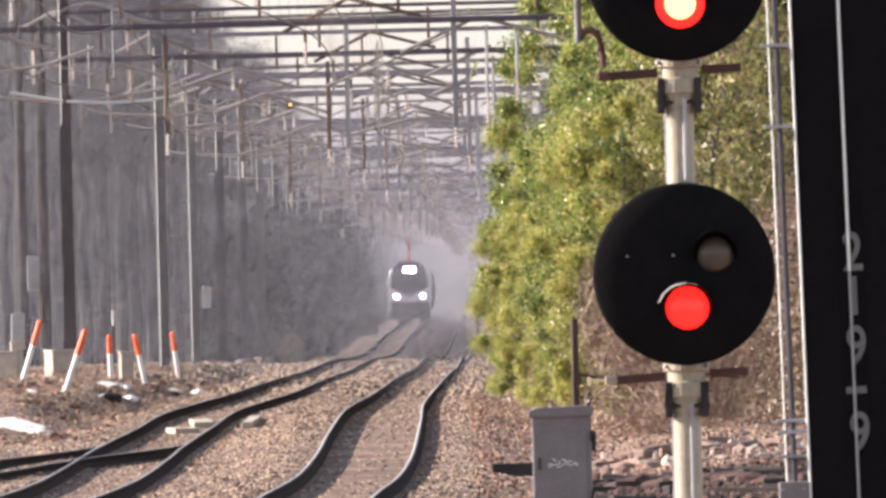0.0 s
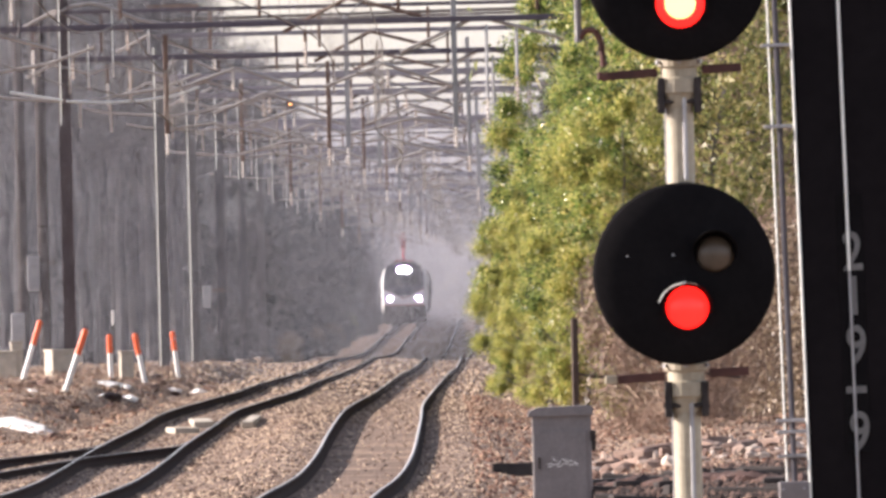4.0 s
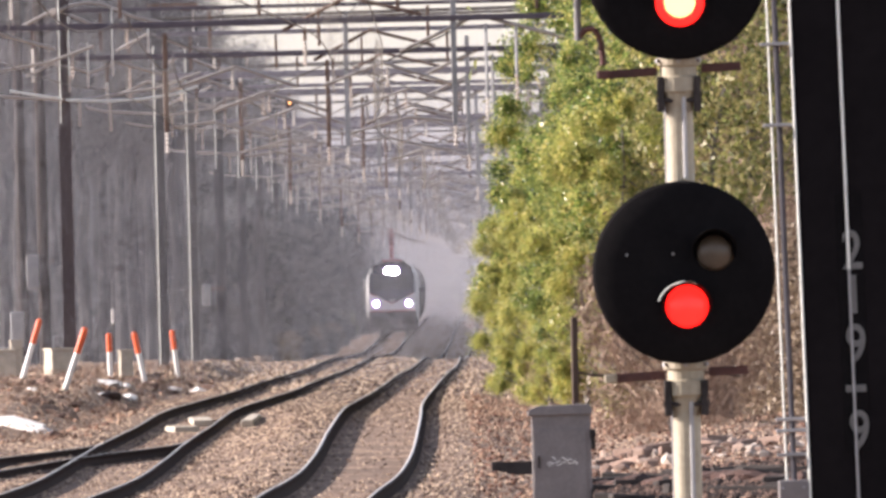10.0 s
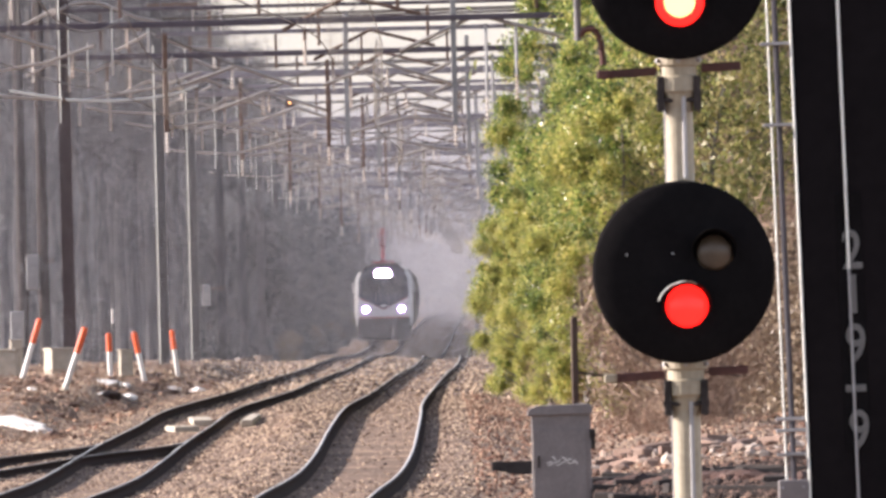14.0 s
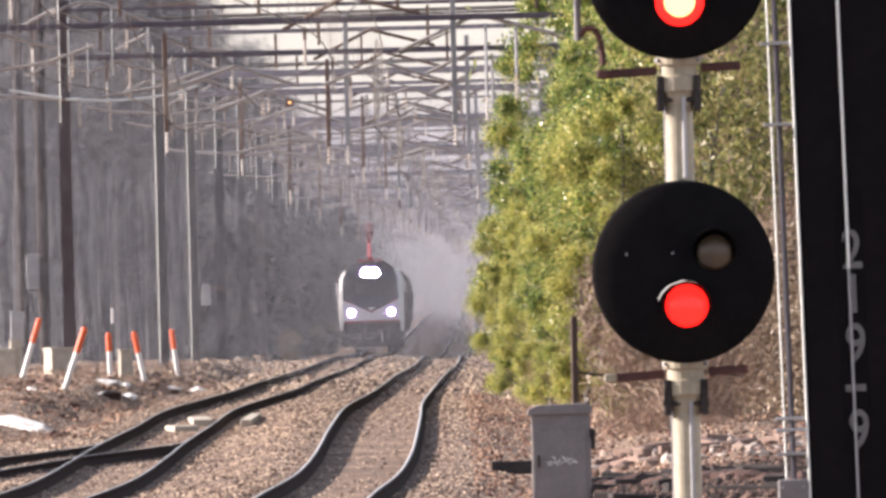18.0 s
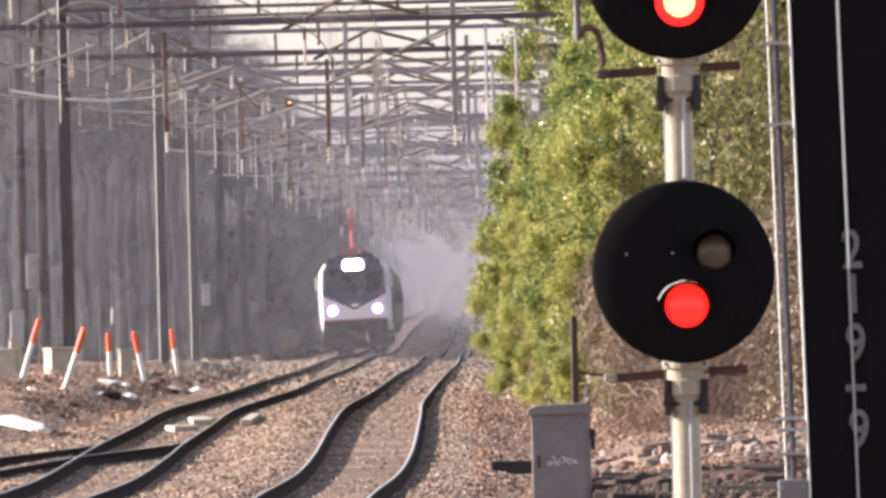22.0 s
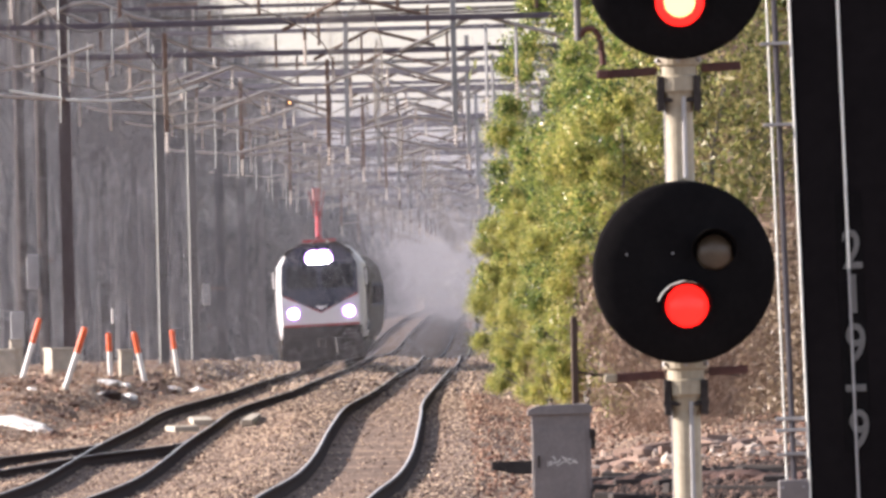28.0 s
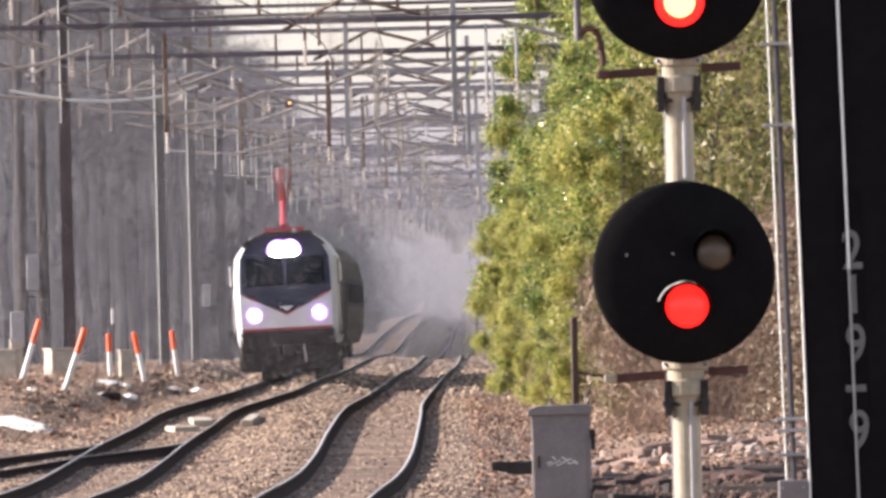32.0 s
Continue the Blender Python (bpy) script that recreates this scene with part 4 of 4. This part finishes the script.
    for v in bm.verts:
        v.co = Vector((v.co.x * s[0], v.co.y * s[1], v.co.z * s[2])) * rng.uniform(0.75, 1.2)
    return bm


rg = random.Random(17)
for k in range(96):
    x = 2.2 + 3.7 * ((k * 0.618) % 1.0)
    d = 372 + rg.uniform(0, 22)
    s = (rg.uniform(0.04, 0.17), rg.uniform(0.06, 0.18), rg.uniform(0.03, 0.11))
    solo("rubble_block", rubble(rg, s), M_RUBBLE, "pale broken block of concrete rubble", "rubble", pose(x, d, float(ground_z(x, d)) + s[2] * 0.5, 0, 0, rg.uniform(0, 180)), "rubble on the bank")
for k in range(12):
    x, d, L = 2.4 + 3.4 * ((k * 0.618 + 0.3) % 1.0), 368 + rg.uniform(0, 28), rg.uniform(0.5, 1.3)
    solo("timber_offcut", box((0, 0, 0.06), (L, 0.2, 0.13), 0.02), M_RUST, "old brown timber offcut lying on the rubble", "timber", pose(x, d, float(ground_z(x, d)), rg.uniform(-6, 6), rg.uniform(-7, 7), rg.uniform(-70, 70)), "old timber pieces")
for k in range(26):
    x, d, L = 1.9 + 3.6 * ((k * 0.618 + 0.7) % 1.0), 318 + rg.uniform(0, 42), rg.uniform(0.4, 1.2)
    solo("creosoted_tie", box((0, 0, 0.06), (L, 0.17, 0.14), 0.02), M_UNDER, "black creosoted timber piece dumped by the signal", "timber", pose(x, d, float(ground_z(x, d)), rg.uniform(-5, 5), rg.uniform(-7, 7), rg.uniform(-50, 50)), "old timber pieces")
for k in range(90):
    x, d, w = 1.7 + 3.5 * ((k * 0.618) % 1.0), 322 + 40 * ((k * 0.3819) % 1.0), rg.uniform(0.06, 0.24)
    h = w * rg.uniform(0.4, 0.8)
    solo("debris_lump", rubble(rg, (w * 1.5, w, h)), M_DEBRIS, "dark lump of old ballast, bark and rotten timber", "debris", pose(x, d, float(ground_z(x, d)) + h * 0.35, 0, rg.uniform(-12, 12), rg.uniform(0, 180)), "debris by the signal")
scatter_stones("bark_litter", 11000, 1.5, 5.6, 314, 366, 0.05, "dark bark and rotten timber litter by the signal", 9, M_BARKLIT)
solo("timber_tie", box((0, 0, 0.1), (0.7, 0.24, 0.2), 0.02), M_UNDER, "dark timber tie end beside the relay case", "timber", pose(1.0, 372, float(ground_z(1.0, 372)), 0, 0, 0), "old timber pieces")


# ---- bank on the other side: cable markers, drums, slabs ----
def build_marker(h):
    m = thing("cable_marker", Matrix(), "white plastic cable marker tube with an orange top", "marker post", "cable markers")
    part("tube", lathe([(0.068, -0.1), (0.068, h * 0.62)], 14), M_WHITE, m, "white plastic tube")
    part("sleeve", lathe([(0.074, h * 0.60), (0.074, h * 0.97), (0.055, h), (0.01, h + 0.015)], 14), M_ORANGE, m, "orange sleeve with a domed cap")
    part("ground_ring", lathe([(0.11, -0.05), (0.11, 0.03), (0.08, 0.05)], 14), M_CONC, m)
    return m


for x, d, ry, h in ((-10.9, 640, 18, 1.62), (-8.74, 570, 20, 1.52), (-8.58, 637, -0.7, 1.18), (-7.62, 631, -10.5, 1.36), (-7.49, 697, -6, 1.36)):
    build_marker(h).matrix_basis = pose(x, d, float(ground_z(x, d)), 0, ry - 0.6, 0)
zs = float(ground_z(-9.9, 742))
sp = thing("slim_post", pose(-9.9, 742, zs), "slim dark post with a white top among the markers", "post")
part("stem", rod((0, 0, -0.1), (0, 0, 2.05 - zs), 0.025, None, 8), M_UNDER, sp)
part("top", rod((0, 0, 2.05 - zs), (0, 0, 2.5 - zs), 0.035, None, 8), M_WHITE, sp, "white painted top")


def build_drum(x, d, w, h, rz):
    t = thing("concrete_block", pose(x, d, float(ground_z(x, d)), 0, 0, rz), "pale square concrete block on the bank", "concrete block", "concrete blocks")
    part("block", box((0, 0, h / 2), (w, w, h), 0.04), M_CONC, t)
    part("lid", box((0, 0, h + 0.03), (w + 0.04, w + 0.04, 0.07), 0.02), M_CONC, t)


for a in ((-10.0, 645, 0.66, 0.70, 20), (-11.55, 655, 0.62, 0.72, -10), (-11.9, 690, 0.34, 0.95, 5), (-8.22, 640, 0.34, 0.66, 8)):
    build_drum(*a)
zc = float(ground_z(-13.0, 760))
cab = thing("lineside_cabinet", pose(-13.05, 760, zc), "pale grey lineside cabinet on the bank behind the markers", "cabinet")
part("body", box((0, 0, 1.25), (0.42, 0.4, 1.1), 0.03), M_STEEL, cab)
part("door", box((0, -0.21, 1.25), (0.36, 0.02, 0.98), 0.006), M_STEEL, cab)
part("stand", box((0, 0, 0.34), (0.16, 0.16, 0.75), 0.01), M_UNDER, cab)
for x, d, w, l, h, a in ((-8.23, 606, 0.36, 0.5, 0.11, 12), (-8.75, 502, 0.50, 1.2, 0.16, 30), (-8.2, 500, 0.2, 0.4, 0.1, 70), (-7.55, 630, 0.14, 0.3, 0.09, -20), (-7.06, 643, 0.24, 0.35, 0.09, 5), (-7.5, 590, 0.18, 0.3, 0.1, 40),
                         (-7.95, 577, 0.2, 0.3, 0.07, -30), (-9.3, 560, 0.14, 0.3, 0.07, 15), (-6.55, 655, 0.16, 0.3, 0.12, 50), (-7.85, 612, 0.12, 0.2, 0.1, 20)):
    solo("pale_rock", rubble(rg, (w, l, h)), M_WHITE, "pale flat rock lying on the gravel", "rock", pose(x, d, float(ground_z(x, d)) + h * 0.4, 4, 6, a), "pale rocks")
for x, d, w, l, a in ((-5.3, 498, 0.5, 3.2, 4), (-5.1, 516, 0.42, 13.0, 1), (-4.0, 509, 0.24, 24.0, 0)):
    solo("concrete_slab", box((0, 0, 0.04), (w, l, 0.14), 0.02), M_CONC, "pale flat concrete slab half sunk in the ballast", "slab", pose(x, d, float(ground_z(x, d)), 0, 0, a), "slabs by the rails")
rd = random.Random(29)
for k in range(84):
    d = 490 + 240 * ((k * 0.618) % 1.0)
    x = float(XL(d)) - 2.1 - 5.5 * rd.random() ** 1.2
    w = rd.uniform(0.06, 0.26)
    h = w * rd.uniform(0.35, 0.7)
    solo("debris_lump", rubble(rd, (w, w * rd.uniform(1.0, 2.2), h)), M_DEBRIS, "dark red-brown lump of old ballast and bark", "debris", pose(x, d, float(ground_z(x, d)) + h * 0.3, 0, rd.uniform(-15, 15), rd.uniform(0, 180)), "debris on the bank")


def build_brush(n, seed):
    """Low twiggy litter over the bank."""
    rng = np.random.default_rng(seed)
    d = 480 + 280 * rng.random(n)
    x = XL(d) - 2.2 - 6.0 * rng.random(n)
    c = np.stack([x, d, ground_z(x, d) + 0.05, np.full(n, 1.0)], -1)
    v, f = blades(rng, c, n * 30, 0.22, 0.11, 0.07, 0.25)
    tagged(new("brush_litter", raw("brush_litter", v, f, M_TWIG)), "low tangle of brown twigs and dead grass on the bank", "brush", kind="stuff")


build_brush(420, 33)

def build_pole(x, d, h):
    """A wooden pole with a cross-arm, standing in the woods' edge."""
    po = thing("wooden_pole", pose(x, d, float(ground_z(x, d)), 0, 0, 0), "tall dark brown wooden pole at the edge of the woods", "pole", "wooden poles")
    part("shaft", rod((0, 0, -0.3), (0, 0, h), 0.21, 0.17, 14), M_WOODPOLE, po)
    arm = part("cross_arm", box((0, -0.2, h - 0.6), (2.2, 0.12, 0.14), 0.01), M_WOODPOLE, po)
    for k in (-1.0, -0.4, 0.4, 1.0):
        insulator((k, -0.2, h - 0.53), (k, -0.2, h - 0.25), arm, 0.05)


for x, d in ((-13.65, 850), (-15.3, 905)):
    build_pole(x, d, 14.5)
for x, d, z, w, h in ((-14.02, 849.8, 3.75, 0.42, 1.2), (float(XL(888.75) + XR(888.75)) / 2 - 6.45, 888.75, 2.8, 0.30, 0.78)):
    eb = thing("equipment_box", pose(x, d, z), "pale grey equipment box strapped to a column", "equipment box", "equipment boxes")
    part("case", box((0, 0, 0), (w, 0.2, h), 0.02), M_STEEL, eb)
    part("cover", box((0, -0.11, 0), (w - 0.05, 0.02, h - 0.08), 0.006), M_STEEL, eb)
    part("strap", box((0.25, 0.1, h * 0.3), (w + 0.55, 0.04, 0.05), 0.004), M_RUST, eb)
for k in range(9):
    d = 1090 + k * 48
    x = float(XL(d)) - 3.1 - rs.uniform(0, 0.7)
    o = copy_thing(dry[1], pose(x, d, float(ground_z(x, d)), 0, 0, k * 71))
    o.scale = (0.36, 0.36, 0.3)
for x, d, k in ((-6.3, 1405, 0.5), (-5.75, 1420, 0.42), (-5.3, 1435, 0.34)):
    copy_thing(tallbare[0], pose(x, d, float(ground_z(x, d)), 0, 0, k * 400)).scale = (k * 0.45, k * 0.45, k * 0.45)


lz = float(ZL(811) + ZR(811)) / 2 + 9.1
lamp = thing("marker_lamp", pose(-4.87, 810.85, 9.02), "small lit red lamp hung under a portal beam", "signal lamp")
part("hanger", box((0, 0, (lz - 9.02) / 2), (0.04, 0.04, lz - 9.02), 0.004), M_RUST, lamp)
part("lamp_case", box((0, 0, 0), (0.26, 0.16, 0.3), 0.02), M_DEADRED, lamp, "faded red lamp case")
part("lens", lathe([(0.045, 0), (0.03, 0.02), (0.005, 0.025)], 16, pose(0, -0.082, 0, 90, 0, 0)), M_REDLAMP_HOT, lamp, "lit red lens")


# ---- train ----
def nose_y(z):
    return 0.0 if z < 2.0 else 0.55 * (z - 2.0)


def patch(rows, off, thick=0.02):
    """A plate that follows the slope of the nose. rows: z, left x, right x."""
    bm = bmesh.new()
    fr = [[bm.verts.new((x, nose_y(z) - off, z)) for x in (a, b)] for z, a, b in rows]
    bk = [[bm.verts.new((x, nose_y(z) - off + thick, z)) for x in (a, b)] for z, a, b in rows]
    for i in range(len(rows) - 1):
        for s, flip in ((fr, False), (bk, True)):
            q = (s[i][0], s[i][1], s[i + 1][1], s[i + 1][0])
            bm.faces.new(q[::-1] if flip else q)
        for c in (0, 1):
            bm.faces.new((fr[i][c], fr[i + 1][c], bk[i + 1][c], bk[i][c]))
    bm.faces.new((fr[0][0], fr[0][1], bk[0][1], bk[0][0]))
    bm.faces.new((fr[-1][0], fr[-1][1], bk[-1][1], bk[-1][0]))
    bmesh.ops.recalc_face_normals(bm, faces=bm.faces)
    return bm


def shell(half, y0, y1, sloped=True):
    """A closed car body of mirrored half-outline points (x, z), with a raked nose."""
    bm = bmesh.new()
    secs = []
    for y, k, nose in ((y0, 0.885, 1), (y0 + 0.22, 0.965, 1), (y0 + 1.6, 1.0, 0), (y1, 1.0, 0)):
        row = []
        for x, z in half:
            yy = y + (nose_y(z) if nose and sloped else 0)
            row.append((bm.verts.new((-x * k, yy, z)), bm.verts.new((x * k, yy, z))))
        secs.append(row)
    for a, b in zip(secs, secs[1:]):
        for i in range(len(half) - 1):
            for s in (0, 1):
                bm.faces.new((a[i][s], a[i + 1][s], b[i + 1][s], b[i][s]))
        for i in (0, -1):
            bm.faces.new((a[i][0], a[i][1], b[i][1], b[i][0]))
    for sec in (secs[0], secs[-1]):
        for i in range(len(half) - 1):
            bm.faces.new((sec[i][0], sec[i][1], sec[i + 1][1], sec[i + 1][0]))
    bmesh.ops.recalc_face_normals(bm, faces=bm.faces)
    return bm


def build_bogie(parent, y, r=0.5):
    b = part("bogie", box((0, y, 0.62), (2.3, 3.2, 0.3), 0.05), M_UNDER, parent, "grimy bogie frame")
    for dy in (-1.2, 1.2):
        for x in (-0.75, 0.75):
            part("wheel", lathe([(r - 0.06, -0.07), (r, -0.06), (r, 0.05), (r + 0.025, 0.06), (r + 0.025, 0.075), (0.1, 0.08)], 24, pose(x, y + dy, r, 0, 90 if x < 0 else -90, 0)), M_UNDER, b, "steel wheel")


def build_locomotive():
    lo = thing("locomotive", Matrix(), "silver and white electric locomotive with dark windshield, headlights on, pantograph raised", "locomotive")
    half = [(1.36, 0.98), (1.43, 1.2), (1.45, 2.9), (1.40, 3.4), (1.18, 3.75), (0.9, 4.0), (0.4, 4.06)]
    part("body", shell(half, 0.0, 20.0), M_SILVER, lo, "silver body shell")
    part("nose_band", patch([(1.48, -1.24, 1.24), (1.93, -1.26, 1.26), (2.15, -1.265, 1.265), (2.44, -1.265, 1.265)], 0.012), M_LWHITE, lo, "white band across the nose")
    part("mask", patch([(1.87, -0.1, 0.1), (2.15, -0.68, 0.68), (2.44, -1.255, 1.255), (3.40, -1.225, 1.225), (3.72, -1.06, 1.06), (3.97, -0.82, 0.82), (4.04, -0.55, 0.55)], 0.03), M_LBLUE, lo, "dark blue windshield surround")
    for s in (-1, 1):
        a, b = sorted((s * 0.05, s * 1.1))
        part("windshield", patch([(2.62, a, b), (3.3, a, b), (3.42, a * 0.97, b * 0.97)], 0.045), M_GLASS, lo, "dark windshield pane")
        part("wiper", rod((s * 0.25, nose_y(2.6) - 0.06, 2.6), (s * 0.6, nose_y(3.1) - 0.06, 3.1), 0.012), M_UNDER, lo)
        part("trim_line", rod((0, -0.04, 1.84), (s * 1.2, nose_y(2.40) - 0.04, 2.41), 0.022, None, 6), M_LRED, lo, "red trim line")
        part("mirror", box((s * 1.52, 0.9, 2.95), (0.07, 0.14, 0.55), 0.02), M_LWHITE, lo, "side mirror")
        dl = part("ditch_light", lathe([(0.215, 0.0), (0.215, 0.05), (0.16, 0.055)], 20, pose(s * 0.9, -0.012, 1.84, 90, 0, 0)), M_LAMPRING, lo, "lit lower headlight")
        part("bulb", lathe([(0.15, 0.0), (0.12, 0.03), (0.01, 0.04)], 20, pose(s * 0.9, -0.068, 1.84, 90, 0, 0)), M_HEADLAMP, dl)
        tl = part("headlight", lathe([(0.31, 0.0), (0.31, 0.05), (0.25, 0.055)], 20, pose(s * 0.165, nose_y(3.6) - 0.03 - 0.004 * s, 3.6, 90, 0, 0)), M_LAMPRING, lo, "lit upper headlight")
        part("bulb", lathe([(0.235, 0.0), (0.18, 0.03), (0.01, 0.04)], 20, pose(s * 0.165, nose_y(3.6) - 0.085 - 0.004 * s, 3.6, 90, 0, 0)), M_HEADLAMP, tl)
        part("footstep", box((s * 1.2, 0.4, 0.55), (0.35, 0.3, 0.5), 0.03), M_UNDER, lo)
        part("buffer_pocket", box((s * 0.85, -0.03, 1.1), (0.5, 0.12, 0.3), 0.03), M_UNDER, lo)
        part("side_stripe", box((s * 1.452, 10, 1.35), (0.012, 18, 0.3), 0), M_LBLUE, lo, "dark blue lower stripe")
        # added dark panel that puts the side's shade into colour
        part("shaded_side_panel", box((s * 1.455, 11, 2.4), (0.015, 16, 1.75), 0), M_UNDER, lo, "dark panel standing in for shade on the side")
        part("handrail", rod((s * 1.47, 1.75, 1.3), (s * 1.47, 1.75, 2.6), 0.016), M_LWHITE, lo)
    part("emblem", patch([(1.94, -0.03, 0.03), (2.06, -0.2, 0.2)], 0.048), M_LWHITE, lo, "pale emblem")
    part("pilot_band", patch([(0.985, -1.25, 1.25), (1.20, -1.27, 1.27), (1.40, -1.275, 1.275)], 0.013), M_UNDER, lo, "dark grimy band under the red stripe")
    part("red_stripe", patch([(1.40, -1.235, 1.235), (1.47, -1.24, 1.24)], 0.015), M_LRED, lo, "red stripe above the pilot")
    part("pilot", prism([(-1.2, 0.28), (1.2, 0.28), (1.32, 0.6), (1.32, 1.36), (-1.32, 1.36), (-1.32, 0.6)], 0.06, 0.9, bevel=0.03), M_UNDER, lo, "dark pilot plate")
    part("roof_fairing", prism([(-1.17, 3.73), (-1.02, 3.90), (-0.8, 4.02), (-0.42, 4.09), (0.42, 4.09), (0.8, 4.02), (1.02, 3.90), (1.17, 3.73), (1.03, 3.72), (0.79, 3.97), (0.36, 4.03), (-0.36, 4.03), (-0.79, 3.97), (-1.03, 3.72)], 0.92, 1.9), M_UNDER, lo, "dark roof edge over the windshield")
    part("coupler", box((0, -0.22, 0.85), (0.32, 0.5, 0.3), 0.05), M_UNDER, lo)
    for x in (-0.32, 0.3, 0.42):
        part("air_hose", tube([(x, -0.02, 0.95), (x + 0.02, -0.1, 0.75), (x + 0.04, -0.08, 0.5)], 0.03), M_PIPE if x > 0.35 else M_UNDER, lo)
    part("underframe", box((0, 10, 0.72), (2.5, 18.5, 0.5), 0.05), M_UNDER, lo)
    build_bogie(lo, 4.4)
    build_bogie(lo, 15.6)
    part("roof_pod", prism([(-0.75, 3.95), (0.75, 3.95), (0.6, 4.13), (-0.6, 4.13)], 2.2, 4.6, bevel=0.03), M_UNDER, lo, "roof equipment pod")
    part("roof_pod", prism([(-0.8, 3.95), (0.8, 3.95), (0.65, 4.16), (-0.65, 4.16)], 9.5, 17, bevel=0.03), M_UNDER, lo, "roof equipment pod")
    part("horn", rod((0.3, 1.9, 4.15), (0.3, 2.3, 4.15), 0.06, 0.03), M_PIPE, lo)
    pan = part("pantograph", box((0, 7.0, 4.2), (1.1, 1.6, 0.1), 0.02), M_LRED, lo, "raised red pantograph")
    part("lower_arm", rod((0, 6.4, 4.25), (0, 8.2, 5.0), 0.12, 0.10), M_LRED, pan)
    part("upper_arm", rod((0, 8.2, 5.0), (0, 6.6, 5.82), 0.10, 0.08), M_LRED, pan)
    for x in (-0.25, 0.25):
        part("thrust_rod", rod((x * 0.4, 8.2, 5.0), (x, 6.6, 5.82), 0.02), M_LRED, pan)
    part("collector_head", tube([(-0.85, 6.6, 5.72), (-0.5, 6.6, 5.9), (0.5, 6.6, 5.9), (0.85, 6.6, 5.72)], 0.014), M_PIPE, pan, "slim collector strip")
    part("head_frame", box((0, 6.6, 5.72), (0.26, 0.3, 0.42), 0.04), M_PANHEAD, pan, "faded pink-red head frame")
    for x in (-0.45, 0.45):
        insulator((x, 6.5, 4.0), (x, 6.5, 4.2), pan, 0.09)
    return lo


def build_coach():
    co = thing("passenger_coach", Matrix(), "stainless steel passenger coach with rounded fluted sides", "passenger coach", "coaches behind the locomotive")
    half = [(1.35, 0.85), (1.5, 1.3), (1.57, 2.0), (1.57, 2.7), (1.45, 3.3), (1.1, 3.7), (0.55, 3.88)]
    part("body", shell(half, 0.0, 25.8, False), M_STAINLESS, co, "stainless steel shell")
    for s in (-1, 1):
        for k in range(10):
            part("window", box((s * 1.57, 3.2 + k * 2.2, 2.35), (0.02, 1.45, 0.55), 0), M_BLACK, co, "dark window")
        for k in range(7):
            part("flute", box((s * (1.40 + 0.024 * k), 12.9, 1.05 + 0.13 * k), (0.03, 25, 0.035), 0), M_STAINLESS, co)
        part("stripe", box((s * 1.572, 12.9, 2.35), (0.008, 25, 0.8), 0), M_LBLUE, co, "blue window band")
    part("end_door", box((0, -0.01, 2.0), (0.9, 0.04, 2.0), 0.02), M_UNDER, co)
    part("diaphragm", box((0, -0.15, 2.0), (1.2, 0.3, 2.3), 0.05), M_UNDER, co, "black gangway bellows")
    part("roof_vent", box((0, 12, 3.9), (0.9, 6, 0.12), 0.04), M_UNDER, co)
    part("underframe", box((0, 12.9, 0.72), (2.3, 14, 0.6), 0.05), M_UNDER, co)
    build_bogie(co, 3.5, 0.45)
    build_bogie(co, 22.3, 0.45)
    return co


LOCO = build_locomotive()
COACHES = [build_coach()]
COACHES += [copy_thing(COACHES[0], Matrix()) for _ in range(2)]


def train_pose(t, back, length):
    """A vehicle on the curving track: its two bogies stand on the rails."""
    front = 687.5 * (2.448 - 0.04529 * t) + back
    a, b = front + 4, front + length - 4
    p, q = Vector((float(XL(a)), a, float(ZL(a)))), Vector((float(XL(b)), b, float(ZL(b))))
    v = q - p
    at = p - v.normalized() * 4
    lean = -1.7 * float(1 - sstep(1020, 1220, front))
    return pose(at.x, at.y, at.z, math.degrees(math.atan2(v.z, v.y)), lean, -math.degrees(math.atan2(v.x, v.y)))


# ---- ties, one by one ----
def lay_ties(track, xf, zf, d0, n):
    me = link(box((0, 0, -0.338), (2.5, 0.26, 0.245), 0.02), "tie")
    me.materials.append(M_TIE)
    for k in range(n):
        d = d0 + 0.61 * k
        o = new("tie", me)
        o.parent = track
        o.matrix_basis = pose(float(xf(d)), d, float(zf(d)), 0, 0, 0)


lay_ties(TRACK_R, XR, ZR, 340, 300)
lay_ties(TRACK_L, XL, ZL, 372, 300)



def motions():
    walk(LOCO, [(t, train_pose(t, 0, 20)) for t in range(33)])
    for k, c in enumerate(COACHES):
        walk(c, [(t, train_pose(t, 20.8 + 26.4 * k, 25.8)) for t in range(33)])


motions()
